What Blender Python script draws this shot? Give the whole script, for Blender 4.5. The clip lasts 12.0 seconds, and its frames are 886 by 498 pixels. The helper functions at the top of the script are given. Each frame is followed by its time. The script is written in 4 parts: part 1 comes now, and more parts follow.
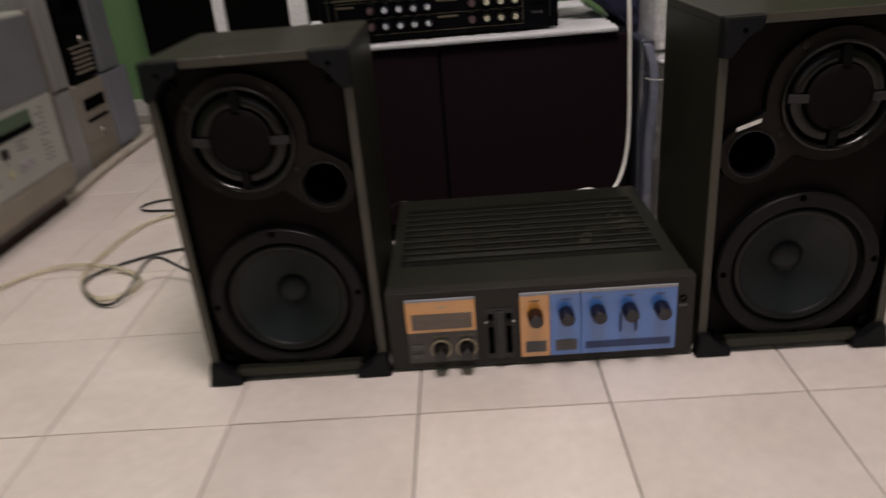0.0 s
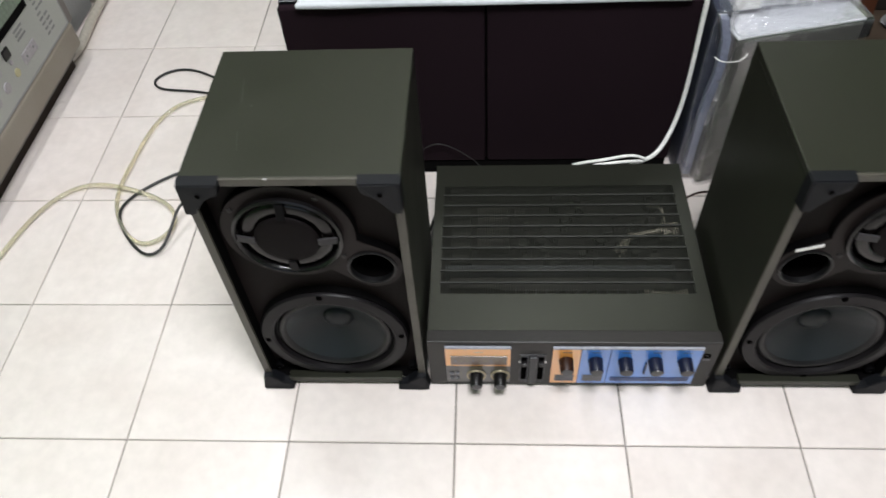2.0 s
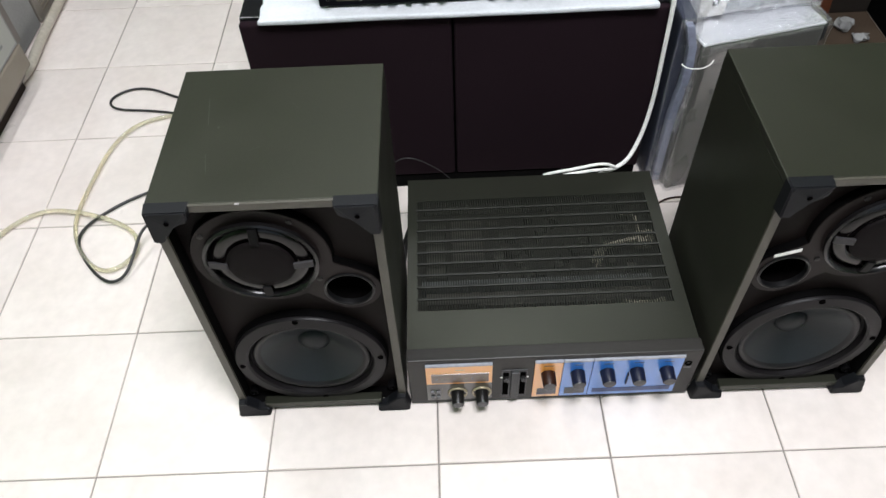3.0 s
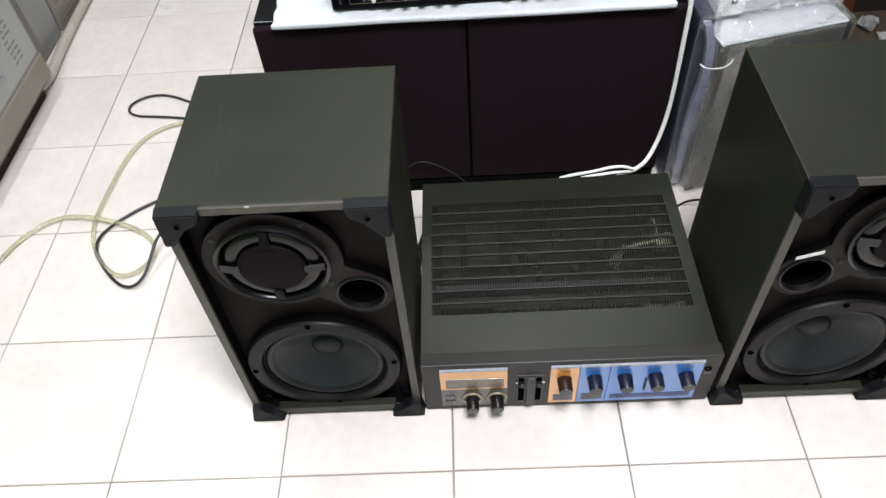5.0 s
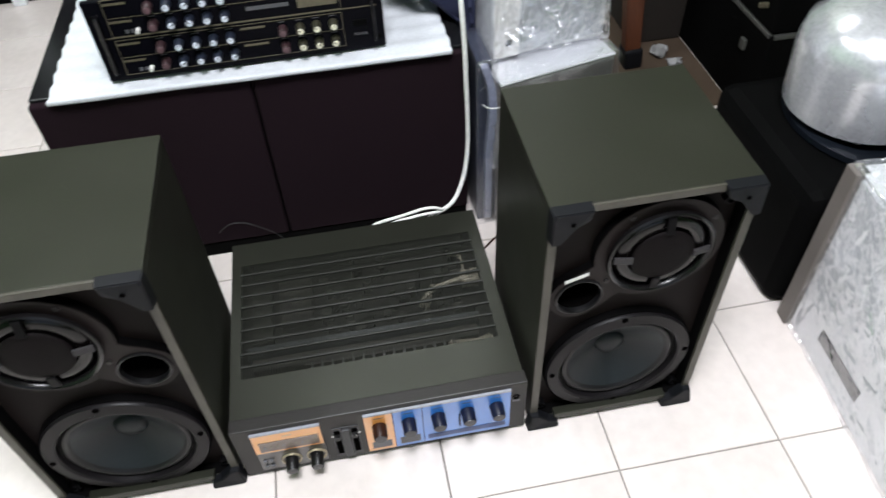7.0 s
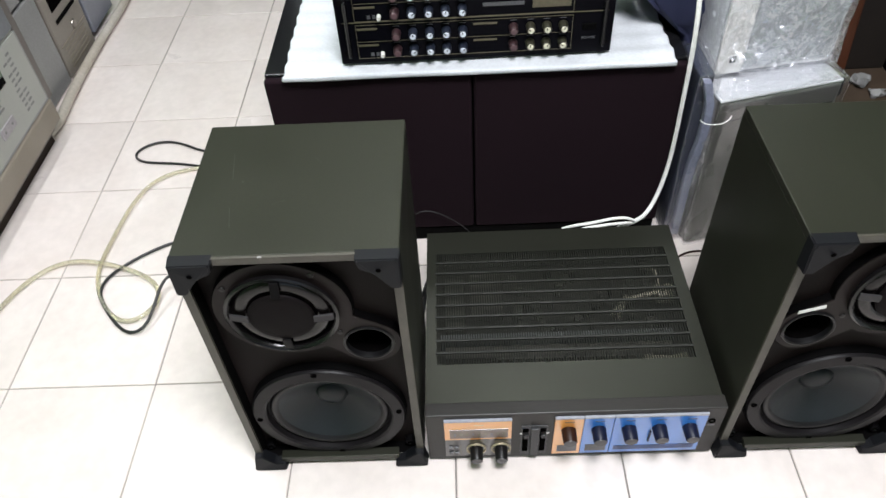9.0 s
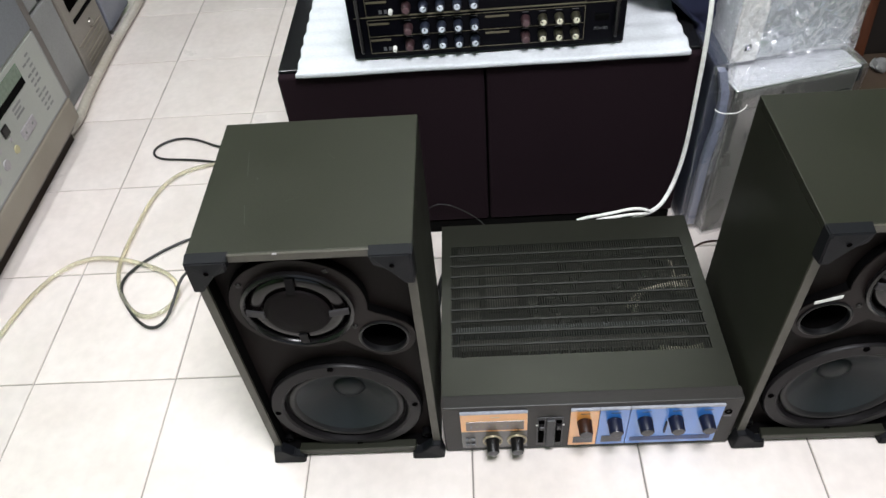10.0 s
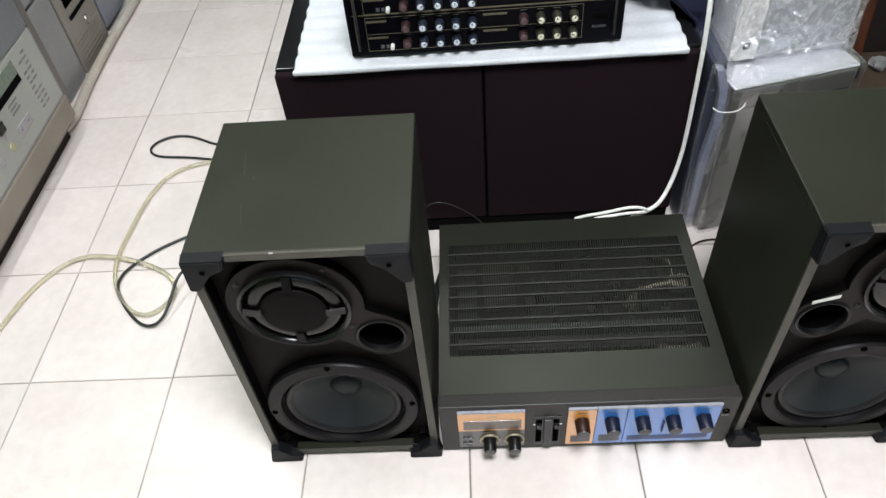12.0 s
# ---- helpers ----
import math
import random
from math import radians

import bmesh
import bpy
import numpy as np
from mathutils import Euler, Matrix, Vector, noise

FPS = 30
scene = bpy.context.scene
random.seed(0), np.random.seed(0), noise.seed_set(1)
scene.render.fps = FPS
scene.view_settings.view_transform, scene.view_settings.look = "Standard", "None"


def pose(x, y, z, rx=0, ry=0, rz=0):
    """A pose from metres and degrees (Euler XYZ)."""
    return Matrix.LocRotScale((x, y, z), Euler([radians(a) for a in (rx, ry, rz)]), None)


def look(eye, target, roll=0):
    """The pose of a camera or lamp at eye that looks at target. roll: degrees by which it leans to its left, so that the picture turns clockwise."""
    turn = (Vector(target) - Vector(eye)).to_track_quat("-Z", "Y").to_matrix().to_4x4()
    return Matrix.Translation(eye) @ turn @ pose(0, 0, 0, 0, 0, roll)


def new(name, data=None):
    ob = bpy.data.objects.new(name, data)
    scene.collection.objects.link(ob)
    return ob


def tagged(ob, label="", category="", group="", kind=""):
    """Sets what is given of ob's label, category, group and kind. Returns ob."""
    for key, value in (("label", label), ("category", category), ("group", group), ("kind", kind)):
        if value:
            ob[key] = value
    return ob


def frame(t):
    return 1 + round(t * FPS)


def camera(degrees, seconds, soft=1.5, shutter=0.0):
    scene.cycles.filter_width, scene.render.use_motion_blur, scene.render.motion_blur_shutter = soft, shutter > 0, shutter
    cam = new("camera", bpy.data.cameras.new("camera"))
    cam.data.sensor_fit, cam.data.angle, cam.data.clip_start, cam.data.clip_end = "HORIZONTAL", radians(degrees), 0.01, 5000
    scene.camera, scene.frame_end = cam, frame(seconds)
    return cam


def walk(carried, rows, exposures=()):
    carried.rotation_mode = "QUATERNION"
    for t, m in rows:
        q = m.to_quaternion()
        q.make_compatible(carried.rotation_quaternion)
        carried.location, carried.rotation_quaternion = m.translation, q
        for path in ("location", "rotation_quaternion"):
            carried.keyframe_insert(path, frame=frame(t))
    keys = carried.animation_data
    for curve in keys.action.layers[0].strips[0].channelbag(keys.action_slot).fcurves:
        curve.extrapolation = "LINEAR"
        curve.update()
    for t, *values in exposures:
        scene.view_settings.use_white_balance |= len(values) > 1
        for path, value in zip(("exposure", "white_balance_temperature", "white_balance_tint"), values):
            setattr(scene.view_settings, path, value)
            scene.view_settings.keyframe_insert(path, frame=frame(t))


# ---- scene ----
cam = camera(62.2, 12.0, 1.5, 0.75)
# rows: seconds, eye, target, lean
PATH = [
    (0, (0.101, -0.94, 0.706), (0.022, 0.88, -0.12), -4.9),
    (0.2, (0.101, -0.882, 0.674), (0.083, 0.948, -0.132), -3.0),
    (0.5, (0.112, -0.739, 0.673), (0.1, 1.03, -0.261), -2.8),
    (0.7, (0.106, -0.681, 0.741), (0.099, 1.05, -0.261), -3.2),
    (0.8, (0.11, -0.667, 0.787), (0.059, 1.008, -0.305), -3.6),
    (1, (0.104, -0.633, 0.924), (-0.001, 0.877, -0.383), -5.1),
    (1.5, (0.1, -0.587, 1.163), (-0.026, 0.735, -0.334), -6.0),
    (1.7, (0.096, -0.578, 1.214), (-0.006, 0.735, -0.292), -3.9),
    (2, (0.057, -0.559, 1.23), (-0.061, 0.706, -0.316), -4.3),
    (2.5, (0.035, -0.53, 1.225), (-0.001, 0.753, -0.309), -3.0),
    (3, (0.031, -0.533, 1.223), (0.018, 0.748, -0.312), -2.8),
    (3.2, (0.037, -0.532, 1.22), (-0.042, 0.737, -0.327), -5.6),
    (5, (0.043, -0.528, 1.209), (-0.027, 0.768, -0.313), -4.9),
    (5.5, (0.032, -0.531, 1.195), (-0.093, 0.779, -0.31), -4.5),
    (5.7, (0.022, -0.52, 1.21), (-0.055, 0.84, -0.257), -3.2),
    (6, (0.056, -0.526, 1.218), (0.005, 0.853, -0.229), -3.4),
    (6.5, (0.129, -0.538, 1.219), (0.226, 0.833, -0.233), -1.9),
    (6.7, (0.178, -0.544, 1.218), (0.318, 0.82, -0.238), -2.3),
    (7.1, (0.228, -0.54, 1.22), (0.436, 0.817, -0.243), -2.8),
    (7.6, (0.195, -0.536, 1.223), (0.345, 0.82, -0.243), -3.1),
    (8.3, (0.082, -0.534, 1.225), (0.101, 0.823, -0.243), -3.3),
    (8.5, (0.056, -0.534, 1.226), (0.048, 0.832, -0.236), -2.9),
    (9, (0.025, -0.53, 1.228), (-0.026, 0.854, -0.215), -3.6),
    (9.5, (0.029, -0.528, 1.229), (-0.036, 0.851, -0.217), -4.8),
    (10, (0.032, -0.53, 1.235), (-0.069, 0.836, -0.223), -5.8),
    (10.5, (0.036, -0.533, 1.24), (-0.058, 0.834, -0.217), -5.5),
    (11, (0.038, -0.541, 1.248), (-0.061, 0.826, -0.209), -5.7),
    (11.5, (0.037, -0.531, 1.238), (-0.061, 0.828, -0.226), -5.7),
    (12, (0.033, -0.525, 1.235), (-0.063, 0.834, -0.229), -5.6),
]
EXPOSURE = [(0.0, -0.62, 7700, 22), (0.25, -0.4, 7500, 21), (0.5, 0.0, 6850, 13), (0.8, 0.25, 6700, 11), (1.2, 0.45, 6600, 10), (2.0, 0.36, 6550, 10), (3.0, 0.52, 6500, 10), (5.5, 0.65, 6500, 10), (6.5, 0.65, 6400, 10), (9.0, 0.65, 6500, 10), (9.9, 0.55, 6500, 10), (12.0, 0.55, 6500, 10)]
walk(cam, [(t, look(eye, target, roll)) for t, eye, target, roll in PATH], EXPOSURE)

# ---- world and lamps ----
world = bpy.data.worlds.new("world")
scene.world = world
world.use_nodes = True
sky = world.node_tree.nodes.new("ShaderNodeTexSky")
sky.sky_type, sky.sun_disc, sky.sun_elevation, sky.sun_rotation = "NISHITA", False, radians(45), radians(200)
world.node_tree.links.new(sky.outputs[0], world.node_tree.nodes["Background"].inputs[0])
world.node_tree.nodes["Background"].inputs[1].default_value = 0.05


def area_lamp(name, place, size_x, size_y, watts, colour, aim):
    lamp = bpy.data.lights.new(name, "AREA")
    lamp.shape, lamp.size, lamp.size_y, lamp.energy, lamp.color = "RECTANGLE", size_x, size_y, watts, colour
    ob = new(name, lamp)
    ob.matrix_world = look(place, aim)
    return ob


area_lamp("unseen_ceiling_lamp", (0.25, -0.5, 2.60), 0.7, 0.6, 58, (0.97, 0.985, 1.035), (0.25, -0.4999, 0))
# added fill that lifts the floor at the left
area_lamp("unseen_ceiling_lamp", (-0.95, 0.6, 2.60), 0.16, 1.2, 16, (0.97, 0.985, 1.035), (-0.95, 0.6001, 0))
# added fill for the upper wall and the sheen on the tops
area_lamp("unseen_ceiling_lamp", (0.3, 1.9, 2.60), 1.2, 0.16, 10, (0.97, 0.985, 1.035), (0.3, 1.7501, 0))
# added bluish fill from an assumed doorway behind the camera
area_lamp("front_fill", (0.3, -2.93, 1.25), 2.3, 2.0, 1.5, (0.8, 0.92, 1.0), (0.3, 0.5, 0.9))


# ---- materials ----
def material(name, colour, second=None, rough=0.5, metal=0.0, scale=6.0, fine=120.0, bump=0.1, depth=0.001, mix=0.5, vary=0.0, coat=0.0, spec=0.5, stretch=(1, 1, 1), wear=0.12):
    """Two colours mixed by broad noise, a fine grain in tone, roughness and relief, and some difference from piece to piece."""
    m = bpy.data.materials.new(name)
    m.use_nodes = True
    nodes, links = m.node_tree.nodes, m.node_tree.links
    b = nodes["Principled BSDF"]
    second = second or tuple(c * 0.8 for c in colour)
    co, mp = nodes.new("ShaderNodeTexCoord"), nodes.new("ShaderNodeMapping")
    mp.inputs["Scale"].default_value = stretch
    links.new(co.outputs["Object"], mp.inputs[0])
    info = nodes.new("ShaderNodeObjectInfo")
    shift = nodes.new("ShaderNodeVectorMath")
    shift.operation = "SCALE"
    shift.inputs[0].default_value = (7.3, 3.1, 5.7)
    links.new(info.outputs["Random"], shift.inputs["Scale"])
    links.new(shift.outputs[0], mp.inputs["Location"])
    broad, grain = nodes.new("ShaderNodeTexNoise"), nodes.new("ShaderNodeTexNoise")
    for n, s, d in ((broad, scale, 5), (grain, fine, 3)):
        n.inputs["Scale"].default_value, n.inputs["Detail"].default_value = s, d
        links.new(mp.outputs[0], n.inputs["Vector"])
    ramp = nodes.new("ShaderNodeMapRange")
    ramp.inputs["From Min"].default_value, ramp.inputs["From Max"].default_value = 0.5 - 0.25, 0.5 + 0.25
    ramp.inputs["To Max"].default_value = mix * 2
    links.new(broad.outputs[0], ramp.inputs[0])
    blend = nodes.new("ShaderNodeMix")
    blend.data_type = "RGBA"
    blend.inputs["A"].default_value, blend.inputs["B"].default_value = (*colour, 1), (*second, 1)
    links.new(ramp.outputs[0], blend.inputs["Factor"])
    tone = nodes.new("ShaderNodeMapRange")
    tone.inputs["From Min"].default_value, tone.inputs["From Max"].default_value = 0.3, 0.7
    tone.inputs["To Min"].default_value, tone.inputs["To Max"].default_value = 1 - wear, 1 + wear
    links.new(grain.outputs[0], tone.inputs[0])
    piece = nodes.new("ShaderNodeMapRange")
    piece.inputs["To Min"].default_value, piece.inputs["To Max"].default_value = 1 - vary, 1 + vary
    links.new(info.outputs["Random"], piece.inputs[0])
    times = nodes.new("ShaderNodeMath")
    times.operation = "MULTIPLY"
    links.new(tone.outputs[0], times.inputs[0])
    links.new(piece.outputs[0], times.inputs[1])
    shade = nodes.new("ShaderNodeVectorMath")
    shade.operation = "SCALE"
    links.new(blend.outputs["Result"], shade.inputs[0])
    links.new(times.outputs[0], shade.inputs["Scale"])
    links.new(shade.outputs[0], b.inputs["Base Color"])
    rr = nodes.new("ShaderNodeMapRange")
    rr.inputs["To Min"].default_value, rr.inputs["To Max"].default_value = max(rough - 0.1, 0.02), min(rough + 0.1, 1)
    links.new(broad.outputs[0], rr.inputs[0])
    links.new(rr.outputs[0], b.inputs["Roughness"])
    b.inputs["Metallic"].default_value, b.inputs["Coat Weight"].default_value, b.inputs["Specular IOR Level"].default_value = metal, coat, spec
    b.inputs["Coat Roughness"].default_value = 0.08
    if bump:
        relief = nodes.new("ShaderNodeBump")
        relief.inputs["Strength"].default_value, relief.inputs["Distance"].default_value = bump, depth
        links.new(grain.outputs[0], relief.inputs["Height"])
        links.new(relief.outputs[0], b.inputs["Normal"])
    return m


M_TILE = material("glazed_tile", (0.77, 0.705, 0.67), (0.68, 0.605, 0.565), rough=0.32, scale=7, fine=45, bump=0.06, mix=0.45, vary=0.05, wear=0.04)
M_GROUT = material("grout", (0.12, 0.105, 0.095), (0.38, 0.345, 0.315), rough=0.9, scale=2.5, fine=200, bump=0.4, mix=0.6)
M_VINYL = material("olive_vinyl", (0.0115, 0.0119, 0.0081), (0.0162, 0.0166, 0.0118), rough=0.42, scale=6, fine=500, bump=0.1, depth=0.0005, spec=0.42)
M_SCRATCH = material("pale_scratch", (0.06, 0.065, 0.05), (0.03, 0.032, 0.024), rough=0.6, scale=60)
# the cabinet vinyl made paler: light on the front edges put into colour
M_EDGELIT = material("lit_olive_vinyl", (0.062, 0.056, 0.043), (0.045, 0.041, 0.031), rough=0.45, scale=30, fine=400, bump=0.1)
M_CAP = material("black_corner_plastic", (0.0036, 0.004, 0.0054), (0.0055, 0.006, 0.0076), rough=0.5, fine=300, bump=0.15, spec=0.2)
M_BAFFLE = material("dark_brown_baffle", (0.0076, 0.0054, 0.0050), (0.0098, 0.0071, 0.0066), rough=0.5, scale=14, fine=350, bump=0.12, depth=0.0006, spec=0.07)
M_PLATE = material("moulded_brown_black_plastic", (0.0112, 0.0083, 0.0078), (0.0138, 0.0104, 0.0097), rough=0.42, scale=14, fine=350, bump=0.08, depth=0.0006, spec=0.12)
M_FLANGE = material("satin_black_plastic", (0.002, 0.0019, 0.0021), (0.0032, 0.003, 0.0034), spec=0.08, rough=0.5, fine=300, bump=0.05)
M_MATT = material("matt_black", (0.0016, 0.0015, 0.0016), (0.0026, 0.0024, 0.0025), spec=0.03, rough=0.8, fine=300, bump=0.05)
M_GLOSS = material("gloss_black_plastic", (0.004, 0.0036, 0.004), (0.006, 0.0054, 0.0056), spec=0.36, rough=0.24, fine=200, bump=0.0)
M_BOWL = material("satin_brown_black_plastic", (0.0034, 0.0026, 0.0026), (0.0050, 0.0039, 0.0038), spec=0.36, rough=0.17, fine=200, bump=0.02)
M_CONE = material("paper_cone", (0.0062, 0.0098, 0.0116), (0.0084, 0.0124, 0.0144), rough=0.45, spec=0.3, scale=25, fine=260, bump=0.2)
M_RING = material("woofer_flange_plastic", (0.0064, 0.0055, 0.0062), (0.0086, 0.0075, 0.0082), spec=0.17, rough=0.42, fine=300, bump=0.05)
M_RUBBER = material("rubber_surround", (0.0035, 0.0034, 0.0038), (0.0055, 0.0053, 0.0058), spec=0.3, rough=0.42, fine=300, bump=0.05)
M_MESH = material("driver_mesh", (0.0032, 0.0021, 0.0023), (0.005, 0.0032, 0.0034), rough=0.7, scale=40, fine=900, bump=0.5, spec=0.1)
M_CLIP = material("grey_clip", (0.034, 0.032, 0.034), (0.025, 0.023, 0.025), spec=0.2, rough=0.45, fine=200)
M_HOLE = material("dark_hollow", (0.0015, 0.0015, 0.0015), (0.003, 0.0025, 0.0025), rough=0.9, bump=0, spec=0.0)
M_STEEL = material("button_steel", (0.4, 0.38, 0.35), (0.25, 0.23, 0.2), rough=0.35, metal=1.0, fine=300)
M_SCREW = material("dark_screw", (0.022, 0.021, 0.02), (0.014, 0.013, 0.012), rough=0.45, metal=0.6, fine=300)
M_AMP = material("grey_painted_steel", (0.0165, 0.0172, 0.0130), (0.0095, 0.0101, 0.0074), spec=0.5, rough=0.38, scale=6, fine=400, bump=0.12, depth=0.0006)
M_FACE = material("grey_faceplate", (0.026, 0.024, 0.022), (0.021, 0.0195, 0.018), spec=0.25, rough=0.42, scale=5, fine=500, bump=0.06, stretch=(0.15, 1, 1))
M_SLAT = material("dusty_grille_steel", (0.0120, 0.0128, 0.0098), (0.0165, 0.0172, 0.0134), spec=0.15, rough=0.6, scale=10, fine=300, bump=0.1, mix=0.5)
M_RIB = material("grille_rib_steel", (0.018, 0.0188, 0.0147), (0.0145, 0.0152, 0.0117), rough=0.5, fine=300, spec=0.4)
M_PCB = material("dusty_board", (0.009, 0.009, 0.006), (0.020, 0.018, 0.011), rough=0.8, scale=15, fine=150, bump=0.3)
M_PART = material("electronic_part", (0.03, 0.028, 0.022), (0.07, 0.065, 0.05), rough=0.6, scale=30, fine=200)
M_DUST = material("dust_covered_part", (0.06, 0.06, 0.045), (0.035, 0.036, 0.027), rough=0.9, scale=20, fine=200, bump=0.3)
M_BRACKET = material("dull_zinc", (0.16, 0.17, 0.17), (0.11, 0.12, 0.115), rough=0.5, metal=0.3, fine=200)
M_LEAD = material("beige_lead", (0.36, 0.33, 0.25), (0.27, 0.245, 0.185), rough=0.5)
M_ORANGE = material("orange_panel", (0.78, 0.315, 0.045), (0.7, 0.28, 0.04), rough=0.15, scale=12, fine=300, bump=0.03, coat=1.0, wear=0.05)
M_BLUE = material("blue_panel", (0.011, 0.172, 0.60), (0.009, 0.155, 0.54), rough=0.15, scale=12, fine=300, bump=0.03, coat=1.0, wear=0.05)
for m in (M_VINYL, M_AMP):
    m.node_tree.nodes["Principled BSDF"].inputs["Specular Tint"].default_value = (0.98, 1.0, 0.86, 1)
M_SILVERLINE = material("pale_trim", (0.36, 0.37, 0.41), (0.28, 0.29, 0.33), rough=0.3)
M_WINDOW = material("meter_window", (0.06, 0.032, 0.018), (0.09, 0.05, 0.025), rough=0.18, scale=30, coat=1.0, bump=0)
for m, ior in ((M_ORANGE, 2.2), (M_BLUE, 2.0), (M_WINDOW, 1.7)):
    m.node_tree.nodes["Principled BSDF"].inputs["Coat IOR"].default_value = ior
    m.node_tree.nodes["Principled BSDF"].inputs["Coat Roughness"].default_value = 0.4
M_LABELGREY = material("grey_print", (0.10, 0.10, 0.11), (0.075, 0.075, 0.08), rough=0.4, fine=600, wear=0.3)
M_LABELBLUE = material("dark_blue_print", (0.02, 0.05, 0.16), (0.03, 0.06, 0.18), rough=0.35)
M_KNOB = material("dark_knob", (0.006, 0.0055, 0.006), (0.009, 0.008, 0.008), spec=0.25, rough=0.35, fine=300)
M_KNOBBLUE = material("navy_knob", (0.006, 0.008, 0.022), (0.008, 0.0105, 0.028), spec=0.2, rough=0.38, fine=300)
M_KNOBRED = material("brown_knob", (0.03, 0.010, 0.005), (0.022, 0.008, 0.0045), spec=0.2, rough=0.38, fine=300)
M_MID = material("mid_grey_plastic", (0.040, 0.040, 0.042), (0.032, 0.032, 0.034), rough=0.4, fine=300, spec=0.3)
M_KNOBEND = material("knob_end", (0.03, 0.03, 0.034), (0.022, 0.022, 0.025), rough=0.3, metal=0.0)
M_BRASS = material("brass_ring", (0.42, 0.36, 0.25), (0.34, 0.29, 0.2), rough=0.35, metal=0.4)
M_LACQUER = material("black_lacquer", (0.006, 0.006, 0.007), (0.009, 0.009, 0.010), rough=0.2, fine=150, bump=0.02)
M_CLOTH = material("dark_brown_cloth", (0.0105, 0.0052, 0.0076), (0.013, 0.0066, 0.0095), rough=0.95, scale=4, fine=900, bump=0.5, depth=0.0008, spec=0.1)
M_FOAM = material("white_foam", (0.61, 0.63, 0.66), (0.53, 0.55, 0.58), rough=0.9, scale=14, fine=160, bump=0.3, depth=0.002, wear=0.05)
M_KBLACK = material("black_anodised_front", (0.002, 0.002, 0.0034), (0.003, 0.003, 0.0046), spec=0.05, rough=0.32, fine=400, bump=0.04)
M_GOLD = material("gold_print", (0.15, 0.132, 0.09), (0.115, 0.10, 0.066), rough=0.4, metal=0.3)
M_SWITCH = material("smoked_switch_panel", (0.010, 0.0085, 0.007), (0.014, 0.012, 0.010), rough=0.3, coat=1.0, bump=0)
M_SWITCH.node_tree.nodes["Principled BSDF"].inputs["Coat Roughness"].default_value = 0.3
M_PINKEND = material("dusky_pink_knob_end", (0.115, 0.068, 0.075), (0.09, 0.052, 0.058), rough=0.4)
M_PINK = material("dull_red_knob", (0.034, 0.017, 0.019), (0.026, 0.012, 0.014), rough=0.4)
M_SLATEKNOB = material("slate_blue_knob", (0.011, 0.0145, 0.025), (0.017, 0.021, 0.034), rough=0.35)
M_BLUEEND = material("pale_blue_knob_end", (0.66, 0.70, 0.77), (0.56, 0.6, 0.68), rough=0.35)
M_OLIVEKNOB = material("olive_gold_knob", (0.022, 0.0205, 0.0125), (0.03, 0.028, 0.018), rough=0.35)
M_IVORY = material("ivory_pointer", (0.75, 0.74, 0.70), (0.6, 0.6, 0.56), rough=0.4)
M_CREAM = material("cream_pointer", (0.76, 0.73, 0.57), (0.64, 0.61, 0.48), rough=0.4)
M_NAVY = material("navy_cloth", (0.0065, 0.009, 0.034), (0.010, 0.013, 0.044), rough=0.85, fine=500, bump=0.4)
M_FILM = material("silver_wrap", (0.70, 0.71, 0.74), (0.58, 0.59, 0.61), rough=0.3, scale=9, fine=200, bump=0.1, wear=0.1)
M_MOTTLED = material("mottled_grey_green", (0.54, 0.56, 0.61), (0.38, 0.40, 0.40), rough=0.3, scale=12, fine=60, mix=0.6)
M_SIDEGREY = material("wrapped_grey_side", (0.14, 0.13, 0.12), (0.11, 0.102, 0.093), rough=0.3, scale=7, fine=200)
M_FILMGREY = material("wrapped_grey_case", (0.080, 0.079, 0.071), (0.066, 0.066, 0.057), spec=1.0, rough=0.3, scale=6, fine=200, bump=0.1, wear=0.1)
M_FILMBLUE = material("wrapped_blue_case", (0.012, 0.016, 0.034), (0.022, 0.028, 0.052), rough=0.4, scale=9, fine=200, bump=0.1, wear=0.15)
M_LAVENDER = material("pale_violet_plastic", (0.22, 0.235, 0.31), (0.17, 0.185, 0.25), rough=0.35)
M_WOOD = material("red_brown_wood", (0.11, 0.033, 0.012), (0.07, 0.021, 0.008), rough=0.4, scale=6, fine=80, stretch=(6, 6, 0.6), bump=0.1, mix=0.8)
M_DARKBOX = material("dark_brown_box", (0.014, 0.009, 0.006), (0.009, 0.006, 0.004), rough=0.8, scale=5, fine=150)
M_CARD = material("cardboard", (0.065, 0.041, 0.024), (0.048, 0.030, 0.018), rough=0.85, scale=5, fine=150, bump=0.15)
M_NAVYPLASTIC = material("dark_blue_plastic", (0.005, 0.0065, 0.0095), (0.007, 0.009, 0.013), rough=0.4, spec=0.1)
M_STEELPOT = material("filmed_steel", (0.72, 0.72, 0.76), (0.6, 0.6, 0.64), rough=0.25, metal=0.55, coat=0.8)
M_CASE = material("black_case_covering", (0.0018, 0.0018, 0.0018), (0.003, 0.003, 0.003), spec=0.03, rough=0.7, fine=250, bump=0.3)
M_TRIM = material("aluminium_trim", (0.12, 0.12, 0.11), (0.08, 0.08, 0.075), rough=0.4, metal=0.5)
M_BEIGE = material("beige_plastic", (0.36, 0.365, 0.335), (0.31, 0.315, 0.29), rough=0.45, scale=4, fine=300, bump=0.06, wear=0.05)
M_BEIGEDARK = material("yellowed_plastic", (0.26, 0.23, 0.188), (0.20, 0.17, 0.132), rough=0.5, scale=5, fine=300, wear=0.06)
